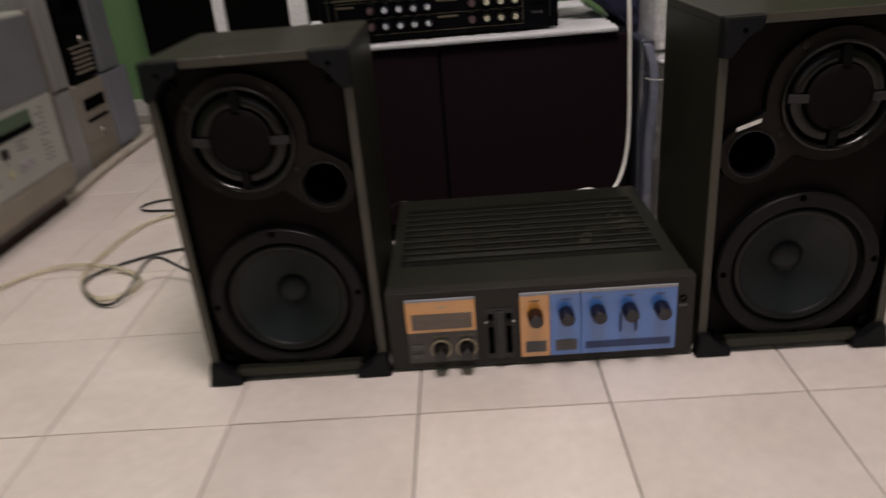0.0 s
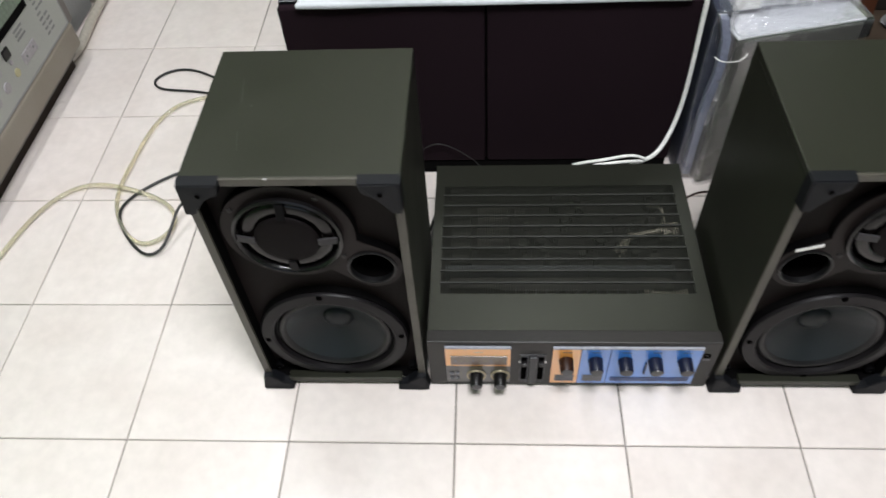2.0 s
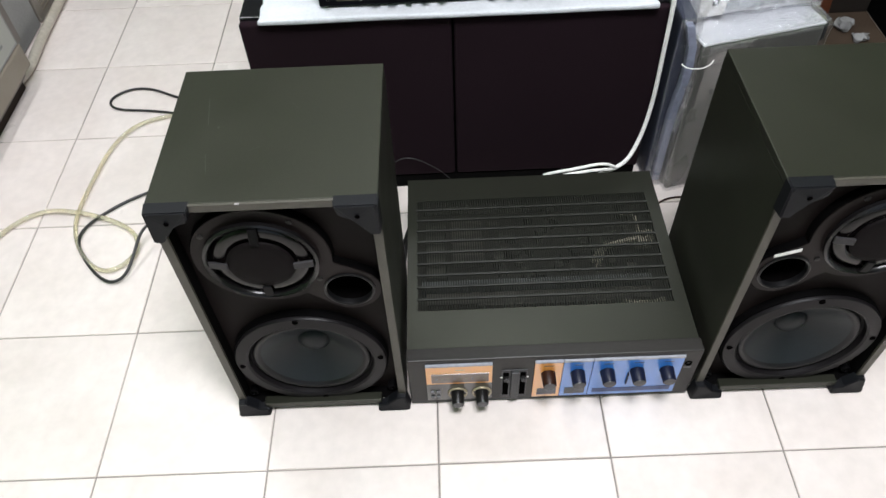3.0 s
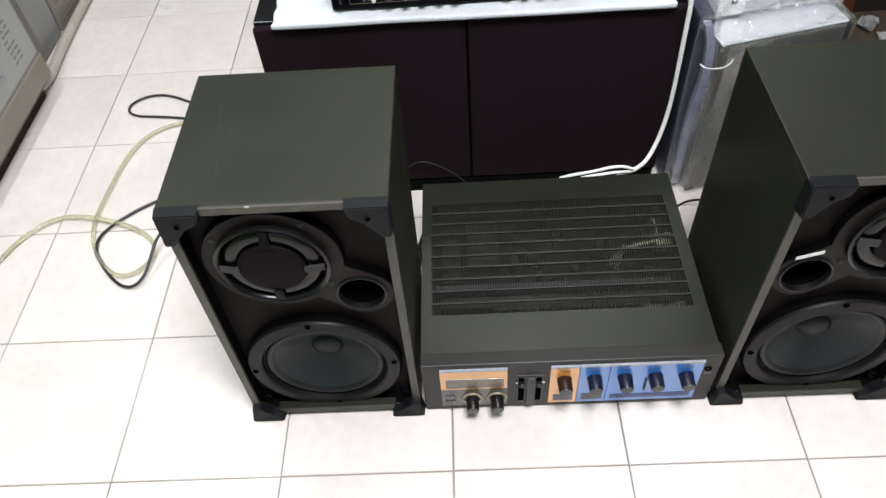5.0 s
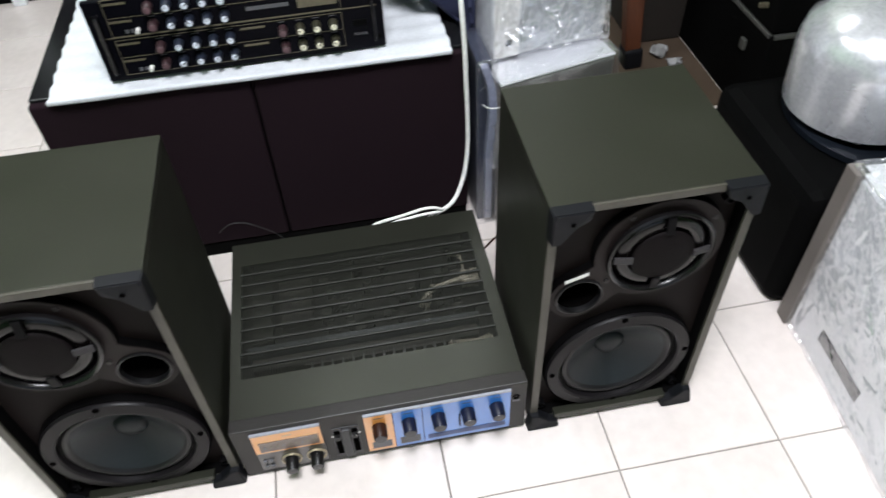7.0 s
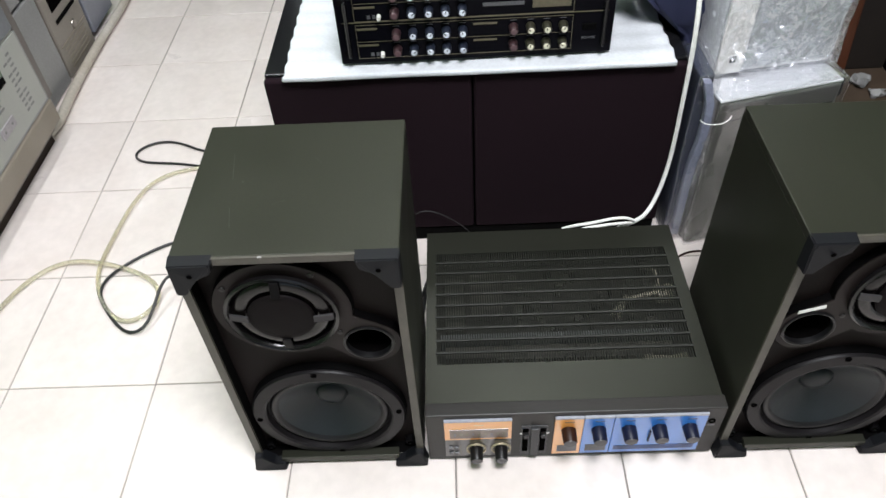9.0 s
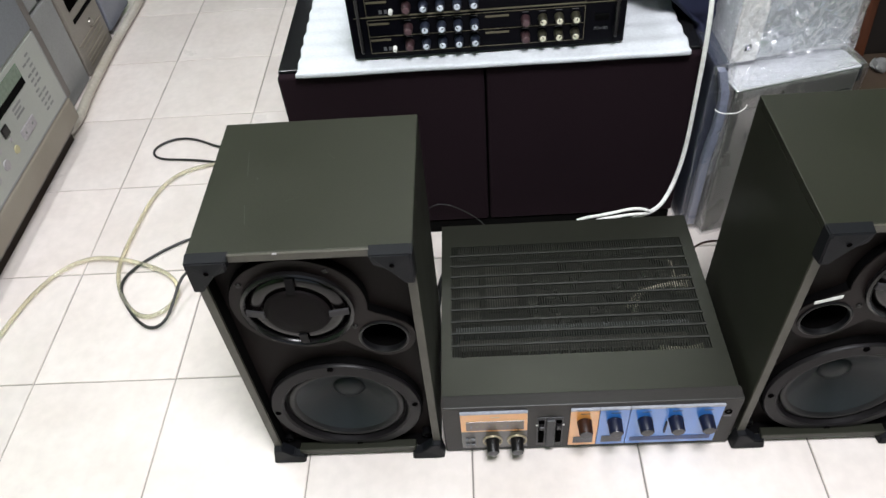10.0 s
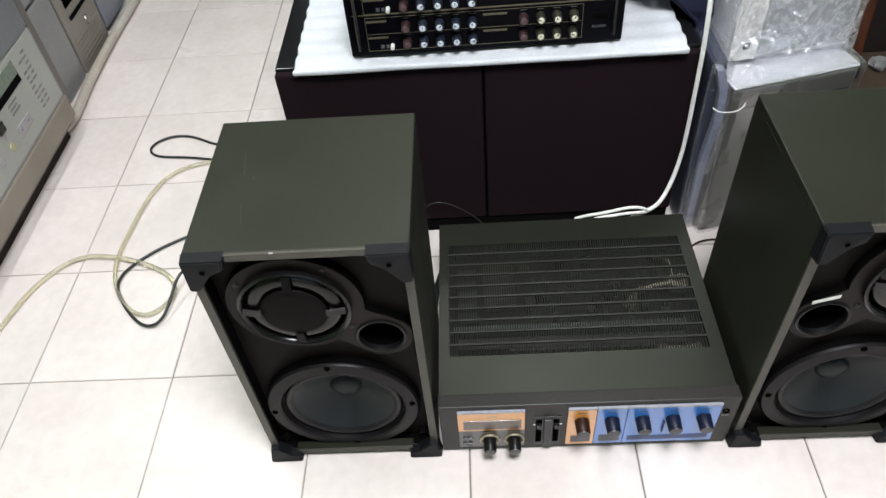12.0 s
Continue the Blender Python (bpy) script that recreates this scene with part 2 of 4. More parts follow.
M_PCGREY = material("pc_grey_plastic", (0.16, 0.168, 0.185), (0.125, 0.132, 0.147), rough=0.4, scale=4, fine=300, bump=0.06)
M_PCWHITE = material("pc_pale_plastic", (0.27, 0.27, 0.265), (0.21, 0.21, 0.21), rough=0.45, scale=4, fine=300, bump=0.06)
M_LCD = material("grey_green_display", (0.10, 0.15, 0.10), (0.08, 0.12, 0.08), rough=0.15, bump=0, coat=0.5)
M_YELLOW = material("pale_yellow_plastic", (0.42, 0.38, 0.22), (0.36, 0.32, 0.18), rough=0.45)
M_PCTAN = material("tan_plastic", (0.25, 0.225, 0.195), (0.2, 0.178, 0.152), rough=0.45, scale=4, fine=300, bump=0.06)
M_PCBLUE = material("blue_grey_plastic", (0.21, 0.22, 0.26), (0.165, 0.172, 0.205), rough=0.4, scale=4, fine=300, bump=0.06)
M_PRINT = material("grey_lettering", (0.2, 0.2, 0.2), (0.15, 0.15, 0.15), rough=0.5)
M_POST = material("brown_grey_plastic", (0.16, 0.14, 0.125), (0.12, 0.105, 0.095), rough=0.5, scale=5, fine=300, wear=0.06)
# plinth brown, darkened to hold the shade under the printer
M_PLINTHSHADE = material("plinth_with_shade", (0.022, 0.014, 0.010), (0.04, 0.027, 0.02), rough=0.7, scale=8, fine=200, spec=0.2)
M_BUTTON = material("grey_button", (0.34, 0.32, 0.33), (0.28, 0.26, 0.27), rough=0.45)
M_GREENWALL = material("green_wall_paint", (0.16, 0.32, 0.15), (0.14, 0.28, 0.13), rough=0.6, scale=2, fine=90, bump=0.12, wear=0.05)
# for walls out of view, darkened to cut light bounced onto the fronts
M_UNSEENWALL = material("unseen_dark_green_wall", (0.10, 0.17, 0.08), (0.085, 0.145, 0.068), rough=0.7, scale=2, fine=90, bump=0.12, wear=0.04)
# unseen upper wall, made pale to brighten the reflections in glossy tops
M_REFLECTWALL = material("unseen_pale_upper_wall", (0.50, 0.58, 0.38), (0.45, 0.53, 0.34), rough=0.7, scale=2, fine=90, bump=0.12, wear=0.04)
M_CEIL = material("white_ceiling", (0.78, 0.78, 0.76), (0.73, 0.73, 0.71), rough=0.85, scale=2, fine=90, bump=0.1, wear=0.03)
M_BLACKCABLE = material("black_cable", (0.012, 0.012, 0.013), (0.02, 0.02, 0.02), rough=0.45)
M_WHITECABLE = material("white_cable", (0.86, 0.86, 0.83), (0.78, 0.78, 0.74), rough=0.45)
M_HOSE = material("yellowed_clear_hose", (0.90, 0.87, 0.70), (0.84, 0.80, 0.62), rough=0.25, coat=0.3)
b = M_HOSE.node_tree.nodes["Principled BSDF"]
b.inputs["Transmission Weight"].default_value, b.inputs["IOR"].default_value = 0.8, 1.25
M_TRUNK = material("grey_conduit", (0.58, 0.55, 0.50), (0.38, 0.33, 0.26), rough=0.5, wear=0.1, scale=5, mix=0.5)
M_WHITE = material("white_paper", (0.75, 0.74, 0.72), (0.68, 0.67, 0.65), rough=0.5)
M_ALU = material("white_aluminium", (0.84, 0.86, 0.88), (0.76, 0.78, 0.81), rough=0.35)


# ---- mesh helpers ----
def thing(name, label, category, x=0, y=0, z=0, rz=0, group="", rx=0, ry=0):
    ob = new(name)
    ob.empty_display_size = 0.05
    ob.matrix_world = pose(x, y, z, rx, ry, rz)
    return tagged(ob, label, category, group)


def mesh_of(name, bm, mat, smooth=None):
    bmesh.ops.recalc_face_normals(bm, faces=bm.faces)
    me = bpy.data.meshes.new(name)
    bm.to_mesh(me)
    bm.free()
    me.materials.append(mat)
    if smooth is not None:
        me.polygons.foreach_set("use_smooth", [True] * len(me.polygons))
        me.set_sharp_from_angle(angle=radians(smooth))
    return me


def part(name, bm, mat, parent, label="", smooth=None, kind=""):
    ob = new(name, mesh_of(name, bm, mat, smooth))
    ob.parent = parent
    return tagged(ob, label, kind=kind)


def single(name, bm, mat, label, category, group="", kind="", smooth=None):
    return tagged(new(name, mesh_of(name, bm, mat, smooth)), label, category, group, kind)


def box(x0, x1, y0, y1, z0, z1, bevel=0.0, bm=None, seg=2):
    out = bmesh.new()
    bmesh.ops.create_cube(out, size=1)
    for v in out.verts:
        v.co = ((x0 + x1) / 2 + v.co.x * (x1 - x0), (y0 + y1) / 2 + v.co.y * (y1 - y0), (z0 + z1) / 2 + v.co.z * (z1 - z0))
    if bevel:
        bmesh.ops.bevel(out, geom=list(out.edges), offset=bevel, segments=seg, profile=0.5, affect="EDGES")
    return joined(out, bm)


def joined(out, bm):
    """out, or out added to bm."""
    if bm is None:
        return out
    me = bpy.data.meshes.new("join")
    out.to_mesh(me)
    out.free()
    bm.from_mesh(me)
    bpy.data.meshes.remove(me)
    return bm


AXIS = {"y": Matrix.Rotation(radians(90), 4, "X"), "z": Matrix.Identity(4), "x": Matrix.Rotation(radians(90), 4, "Y")}


def lathe(profile, centre, axis="y", seg=48, bm=None, close=False):
    """Turns (radius, height) points round an axis; "y" has its heights towards the front (minus y)."""
    out = bmesh.new()
    rings = []
    for r, h in profile:
        rings.append([out.verts.new((0, 0, h))] if r < 1e-6 else [out.verts.new((r * math.cos(2 * math.pi * k / seg), r * math.sin(2 * math.pi * k / seg), h)) for k in range(seg)])
    pairs = list(zip(rings, rings[1:])) + ([(rings[-1], rings[0])] if close else [])
    for a, b in pairs:
        for k in range(seg):
            j = (k + 1) % seg
            if len(a) == 1 and len(b) > 1:
                out.faces.new((a[0], b[j], b[k]))
            elif len(b) == 1 and len(a) > 1:
                out.faces.new((a[k], a[j], b[0]))
            elif len(a) > 1:
                out.faces.new((a[k], a[j], b[j], b[k]))
    out.transform(Matrix.Translation(centre) @ AXIS[axis])
    return joined(out, bm)


def disc_points(cx, cz, r, seg=40):
    return [(cx + r * math.cos(2 * math.pi * k / seg), cz + r * math.sin(2 * math.pi * k / seg)) for k in range(seg)]


def plate(loops, y0, y1, bm=None, plane="xz"):
    """A plate with holes: the first loop is its outline, the others are its holes; it reaches from y0 to y1 (or z0 to z1 for plane "xy")."""
    out = bmesh.new()
    edges = []
    for loop in loops:
        vs = [out.verts.new((a, y0, b) if plane == "xz" else (a, b, y0)) for a, b in loop]
        edges += [out.edges.new((vs[k], vs[(k + 1) % len(vs)])) for k in range(len(vs))]
    bmesh.ops.triangle_fill(out, use_beauty=True, use_dissolve=False, edges=edges)
    more = bmesh.ops.extrude_face_region(out, geom=list(out.faces))
    step = (0, y1 - y0, 0) if plane == "xz" else (0, 0, y1 - y0)
    bmesh.ops.translate(out, vec=step, verts=[g for g in more["geom"] if isinstance(g, bmesh.types.BMVert)])
    return joined(out, bm)


def rect(x0, x1, z0, z1):
    return [(x0, z0), (x1, z0), (x1, z1), (x0, z1)]


def cable(name, points, radius, mat, label, category="cable", parent=None):
    """A round cable through the points, as a mesh."""
    cu = bpy.data.curves.new(name, "CURVE")
    cu.dimensions, cu.bevel_depth, cu.bevel_resolution, cu.resolution_u, cu.use_fill_caps = "3D", radius, 3, 8, True
    sp = cu.splines.new("NURBS")
    sp.points.add(len(points) - 1)
    for p, co in zip(sp.points, points):
        p.co = (*co, 1)
    sp.order_u, sp.use_endpoint_u = 4, True
    temp = bpy.data.objects.new(name, cu)
    me = bpy.data.meshes.new_from_object(temp)
    bpy.data.objects.remove(temp)
    me.materials.clear()
    me.materials.append(mat)
    me.polygons.foreach_set("use_smooth", [True] * len(me.polygons))
    ob = new(name, me)
    ob.parent = parent
    return tagged(ob, label, category) if parent is None else tagged(ob, label)


def lettering(word, size, mat, parent, m):
    cu = bpy.data.curves.new("lettering", "FONT")
    cu.body, cu.size, cu.align_x, cu.extrude = word, size, "CENTER", 0.0003
    temp = bpy.data.objects.new("lettering", cu)
    me = bpy.data.meshes.new_from_object(temp)
    bpy.data.objects.remove(temp)
    me.materials.clear()
    me.materials.append(mat)
    ob = new("lettering", me)
    ob.parent, ob.matrix_basis = parent, m
    return ob


def crumple(bm, amount, scale, seed=0.0):
    """Pushes vertices about by smooth noise, for film, cloth and foam."""
    for v in bm.verts:
        v.co += noise.noise_vector(v.co * scale + Vector((seed, seed, seed))) * amount
    return bm


def fine_box(x0, x1, y0, y1, z0, z1, cuts, bevel=0.01, over=0.05):
    bm = box(x0, x1, y0, y1, z0, z1, bevel)
    bmesh.ops.subdivide_edges(bm, edges=[e for e in bm.edges if e.calc_length() > over], cuts=cuts, use_grid_fill=True)
    return bm


# ---- room ----
X0, X1, Y0, Y1, TOP = -1.8, 2.4, -3.0, 2.28, 2.7
STEP = 0.30
floor = single("floor", box(X0, X1, Y0, Y1, -0.12, -0.003), M_GROUT, "pale ceramic tiled shop floor with dark joints", "floor", kind="structure")
for name, args, mat in (
    ("wall_north", (X0 - 0.12, X1 + 0.12, Y1, Y1 + 0.12, -0.12, 1.2), M_GREENWALL),
    # out of view: a pale reflector above the green part
    ("wall_north_upper", (X0 - 0.12, X1 + 0.12, Y1 + 0.002, Y1 + 0.12, 1.2, TOP), M_REFLECTWALL),
    ("wall_west", (X0 - 0.12, X0, Y0, Y1, -0.12, TOP), M_GREENWALL),
    # never in view; dark to hold back bounced light
    ("wall_east", (X1, X1 + 0.12, Y0, Y1, -0.12, TOP), M_UNSEENWALL),
):
    single(name, box(*args), mat, "painted plaster wall of the shop", "wall", kind="structure")
# unseen wall; the doorway opening is assumed, to go with the front fill
single("wall_south", plate([rect(X0 - 0.12, X1 + 0.12, -0.12, TOP), rect(-0.9, 1.5, 0.02, 2.3)], Y0 - 0.12, Y0), M_UNSEENWALL, "painted plaster wall with an assumed doorway, out of view", "wall", kind="structure")
single("ceiling", box(X0 - 0.12, X1 + 0.12, Y0 - 0.12, Y1 + 0.12, TOP, TOP + 0.1), M_CEIL, "plain white ceiling", "ceiling", kind="structure")
single("ground", box(-30, 30, -60, Y0 - 0.12, -0.3, -0.12), M_GROUT, "grey concrete ground outside the assumed doorway", "ground", kind="structure")
single("baseboard", box(X0, X1, Y1 - 0.012, Y1, -0.003, 0.07, 0.003), M_WHITE, "pale tile skirting along the wall", "baseboard", kind="structure")


# ---- loudspeakers ----
def keyhole(tx, tz, tr, px, pz, pr):
    """An outline round two discs, the second one smaller and close to the first."""
    pts, n = [], 120
    d = math.hypot(px - tx, pz - tz)
    a0 = math.atan2(pz - tz, px - tx)
    radii = []
    for k in range(n):
        a = 2 * math.pi * k / n
        off = math.atan2(math.sin(a - a0), math.cos(a - a0))
        r = tr
        if abs(math.sin(off)) * d < pr and math.cos(off) > 0:
            r = max(r, d * math.cos(off) + math.sqrt(pr * pr - (d * math.sin(off)) ** 2))
        radii.append(r)
    for k in range(n):
        a = 2 * math.pi * k / n
        r = (radii[k - 1] + radii[k] * 2 + radii[(k + 1) % n]) / 4
        pts.append((tx + r * math.cos(a), tz + r * math.sin(a)))
    return pts


def loudspeaker(x, y, side, label):
    """A floor loudspeaker with its front cover off; side 1: the port is on its right, -1: on its left."""
    w, d, h, t = 0.302, 0.285, 0.542, 0.013
    ob = thing("loudspeaker", label, "loudspeaker", x, y, 0.006, group="pair of loudspeakers")
    hw = w / 2
    part("top_panel", box(-hw, hw, 0.004, d, h - t, h, 0.0015), M_VINYL, ob)
    part("bottom_panel", box(-hw, hw, 0.004, d, 0, t, 0.0015), M_VINYL, ob)
    part("side_panel", box(-hw, -hw + t, 0.004, d, t, h - t), M_VINYL, ob)
    part("side_panel", box(hw - t, hw, 0.004, d, t, h - t), M_VINYL, ob)
    part("back_panel", box(-hw + t, hw - t, d - 0.012, d - 0.002, t, h - t), M_VINYL, ob)
    # bottom strip keeps plain vinyl; the others carry light in their colour
    for a in ((-hw, -hw + t, 0.03, h - 0.03), (hw - t, hw, 0.03, h - 0.03), (-hw + 0.045, hw - 0.045, 0.007, 0.022), (-hw + 0.03, hw - 0.03, h - t, h)):
        part("edge_strip", box(a[0], a[1], -0.004 if a[2] == 0.007 else 0, 0.004 if a[2] != 0.007 else 0.012, a[2], a[3], 0.001), M_VINYL if a[2] == 0.007 else M_EDGELIT, ob, "" if a[2] == 0.007 else "olive front edge, paler for the light it catches")
    tx, tz, px, pz, wx, wz = -0.026 * side, 0.417, 0.088 * side, 0.337, -0.002 * side, 0.140
    # the baffle lies deep; the drivers stand out from it on raised black mouldings
    b0, face, deep = 0.027, 0.013, 0.012
    part("baffle", plate([rect(-hw + t, hw - t, t, h - t), disc_points(tx, tz, 0.079), disc_points(px, pz, 0.039), disc_points(wx, wz, 0.108, 64)], b0, b0 + 0.010), M_BAFFLE, ob, "dark brown front board")
    part("driver_skirt", plate([keyhole(tx, tz, 0.1, px, pz, 0.05), disc_points(tx, tz, 0.079), disc_points(px, pz, 0.039)], deep + 0.0016, b0), M_MATT, ob, "black edge of the driver moulding")
    part("driver_plate", plate([keyhole(tx, tz, 0.0985, px, pz, 0.0485), disc_points(tx, tz, 0.0775), disc_points(px, pz, 0.0375)], deep, deep + 0.0016), M_PLATE, ob, "raised moulded plate round the upper driver and port")
    part("port_ring", lathe([(0.0385, 0.0), (0.0385, 0.0022), (0.0365, 0.0032), (0.0345, 0.0022), (0.0338, -0.002), (0.0338, -0.012)], (px, deep, pz), seg=40), M_RUBBER, ob, "black rim of the bass port", smooth=50)
    part("port", lathe([(0.0345, -0.004), (0.033, -0.010), (0.032, -0.09), (0, -0.09)], (px, deep, pz), seg=40), M_HOLE, ob, "round black bass port", smooth=50)
    # thin black strips along the inside of the rim
    for a in ((-hw + t, -hw + t + 0.0015, t, h - t), (hw - t - 0.0015, hw - t, t, h - t), (-hw + t + 0.0015, hw - t - 0.0015, t, t + 0.0015)):
        part("rim_lining", box(a[0], a[1], 0.005, b0, a[2], a[3]), M_MATT, ob, "matt black inside of the rim")
    # upper driver
    drv = part("upper_driver", lathe([(0.0815, 0.004), (0.081, 0.0095), (0.078, 0.0115), (0.0745, 0.0095), (0.073, 0.002), (0.0715, -0.012), (0.068, -0.016)], (tx, deep, tz)), M_GLOSS, ob, "glossy black ring of the upper driver", smooth=50)
    part("bowl", lathe([(0.073, -0.010), (0.0722, -0.003), (0.0695, 0.0025), (0.066, 0.0058), (0.061, 0.0076), (0.055, 0.0080), (0.050, 0.0070), (0.047, 0.0050), (0, 0.0045)], (tx, deep, tz), seg=64), M_BOWL, drv, smooth=50)
    part("dome", lathe([(0, 0.007), (0.042, 0.0075), (0.0478, 0.0095), (0.0478, 0.0115), (0.046, 0.0132), (0.036, 0.0152), (0.018, 0.0165), (0, 0.0169)], (tx, deep, tz)), M_MESH, drv, "dark matt centre disc", smooth=50)
    for k in range(4):
        c = box(0.046, 0.0735, -0.0165, -0.0130, -0.0062, 0.0062, 0.0008)
        for v in c.verts:
            if v.co.x > 0.06:
                v.co.y += 0.0045
        c.transform(Matrix.Translation((tx, deep, tz)) @ Matrix.Rotation(radians(90 * k + 2), 4, "Y"))
        part("clip", c, M_CLIP if k % 2 == 0 else M_FLANGE, drv, "grey plastic clip" if k % 2 == 0 else "")
    for k in range(4):
        a = radians(45 + 90 * k + 10 * side)
        part("screw", lathe([(0, 0.0025), (0.004, 0.002), (0.0045, 0.0), (0, 0.0)], (tx + 0.0905 * math.cos(a), deep, tz + 0.0905 * math.sin(a)), seg=12), M_SCREW, ob)
    # woofer
    wf = part("woofer", lathe([(0.1285, -0.001), (0.1285, 0.003), (0.1265, 0.0055), (0.109, 0.0075), (0.1055, 0.005), (0.1045, -0.004), (0.108, -0.006)], (wx, face, wz), seg=64), M_RING, ob, "large black woofer", smooth=40)
    part("skirt", lathe([(0.106, -0.014), (0.1305, -0.014), (0.1305, -0.0008), (0.106, -0.0008)], (wx, face, wz), seg=64), M_MATT, wf, "black edge of the woofer frame", smooth=40)
    part("groove", lathe([(0.1055, 0.002), (0.1045, -0.005), (0.1015, -0.0065), (0.0985, -0.005)], (wx, face, wz), seg=64), M_FLANGE, wf, smooth=60)
    part("surround", lathe([(0.1005, -0.0062), (0.0990, -0.0022), (0.0950, -0.0003), (0.0905, -0.0018), (0.0862, -0.007)], (wx, face, wz), seg=64), M_RUBBER, wf, smooth=60)
    part("cone", lathe([(0.0875, -0.006), (0.072, -0.016), (0.052, -0.028), (0.032, -0.0385), (0.024, -0.042)], (wx, face, wz), seg=64), M_CONE, wf, "grey paper cone", smooth=60)
    part("dust_cap", lathe([(0.0275, -0.0400), (0.0245, -0.0355), (0.0185, -0.0318), (0.0100, -0.0297), (0, -0.0290)], (wx, face, wz), seg=40), M_CONE, wf, smooth=60)
    for k in range(4):
        a = radians(90 * k + 3)
        part("screw", lathe([(0, 0.0068), (0.003, 0.0068), (0.004, 0.0082), (0.005, 0.0075), (0.005, 0.005)], (wx + 0.1185 * math.cos(a), face, wz + 0.003 + 0.1185 * math.sin(a)), seg=12), M_HOLE, wf)
    # pegs of the missing front cover
    for gx, gz in ((-0.118, 0.50), (0.118, 0.495), (-0.126, 0.03), (0.126, 0.03)):
        part("peg", lathe([(0.0085, -0.006), (0.0085, 0.006), (0.005, 0.007), (0.0045, 0.001), (0, 0.001)], (gx, b0 - 0.006, gz), seg=16), M_FLANGE, ob)
    # corner caps
    for sx in (-1, 1):
        for up in (1, 0):
            outline = [(0.001, 0.001), (-0.060, 0.001), (-0.056, -0.018), (-0.036, -0.026), (-0.022, -0.044), (-0.013, -0.057), (0.001, -0.057)] if up else [(0.008, 0.006), (-0.054, 0.006), (-0.052, -0.010), (-0.034, -0.014), (-0.013, -0.036), (0.001, -0.036)]
            sz = 1 if up else -1
            pts = [(sx * (hw + a), (h if up else 0) + sz * b) for a, b in outline]
            c = plate([pts], -0.014 if up else -0.010, 0.009)
            mx, mz = sum(a for a, b in pts) / len(pts), sum(b for a, b in pts) / len(pts)
            for v in c.verts:
                if v.co.y < 0:
                    # the front face is smaller than the back, and leans
                    v.co.x += (mx - v.co.x) * 0.07
                    v.co.z += (mz - v.co.z) * 0.07
                    if up and v.co.z > h - 0.02:
                        v.co.y += 0.003
                    if not up and v.co.z < 0.006:
                        v.co.y -= 0.004
            bmesh.ops.bevel(c, geom=[e for e in c.edges if e.calc_length() > 0.012], offset=0.0016, segments=2, affect="EDGES")
            cap = part("corner_cap", c, M_CAP, ob, "black plastic corner cap")
            if up:
                part("screw_hole", lathe([(0, 0.0), (0.0025, 0.0), (0.003, 0.0006), (0.0036, 0.0)], (sx * (hw - 0.028), -0.0142, h - 0.018), seg=12), M_HOLE, cap)
    return ob


left_speaker = loudspeaker(-0.2065, 0.119, 1, "dark olive vinyl loudspeaker without its front cover, on the tiles")
part("nick", box(-0.033, -0.027, -0.0006, 0.002, 0.5405, 0.5424, 0.0006), M_BUTTON, left_speaker, "pale chipped spot on the edge")
for x0, y0, x1, y1, half in ((-0.102, 0.216, -0.094, 0.158, 0.0004), (-0.078, 0.153, -0.0785, 0.149, 0.0012), (-0.087, 0.096, -0.080, 0.057, 0.0003), (0.02, 0.2, 0.031, 0.188, 0.0002), (-0.03, 0.10, -0.012, 0.108, 0.0002)):
    s = bmesh.new()
    dx, dy = x1 - x0, y1 - y0
    n = Vector((-dy, dx, 0)).normalized() * half
    s.faces.new([s.verts.new(p) for p in (Vector((x0, y0, 0.5421)) - n, Vector((x1, y1, 0.5421)) - n, Vector((x1, y1, 0.5421)) + n, Vector((x0, y0, 0.5421)) + n)])
    part("scratch", s, M_SCRATCH, left_speaker, "fine pale scratch in the vinyl")
right_speaker = loudspeaker(0.6185, 0.118, -1, "dark olive vinyl loudspeaker with a white strip above its port")
# thin slanting white strip in front of the driver plate
part("sticker", plate([[(-0.114, 0.373), (-0.078, 0.385), (-0.078, 0.391), (-0.114, 0.379)]], 0.0106, 0.0118), M_WHITE, right_speaker, "small slanting white strip")


# ---- amplifier on the floor ----
def knob(name, x, z, r, length, mat, parent, y=0.0, end=None, label="", pointer=None):
    k = part(name, lathe([(r * 1.02, 0), (r, length * 0.15), (r * 0.94, length * 0.95), (r * 0.86, length), (0, length)], (x, y, z), seg=28), mat, parent, label, smooth=40)
    if end:
        part("end_cap", lathe([(0, length + 0.0012), (r * 0.8, length + 0.0008), (r * 0.84, length - 0.0005)], (x, y, z), seg=28), end, k)
    if pointer:
        part("pointer", box(x - 0.0009, x + 0.0009, y - length - 0.0014, y - length + 0.0005, z, z + r * 0.8), pointer, k)
    return k


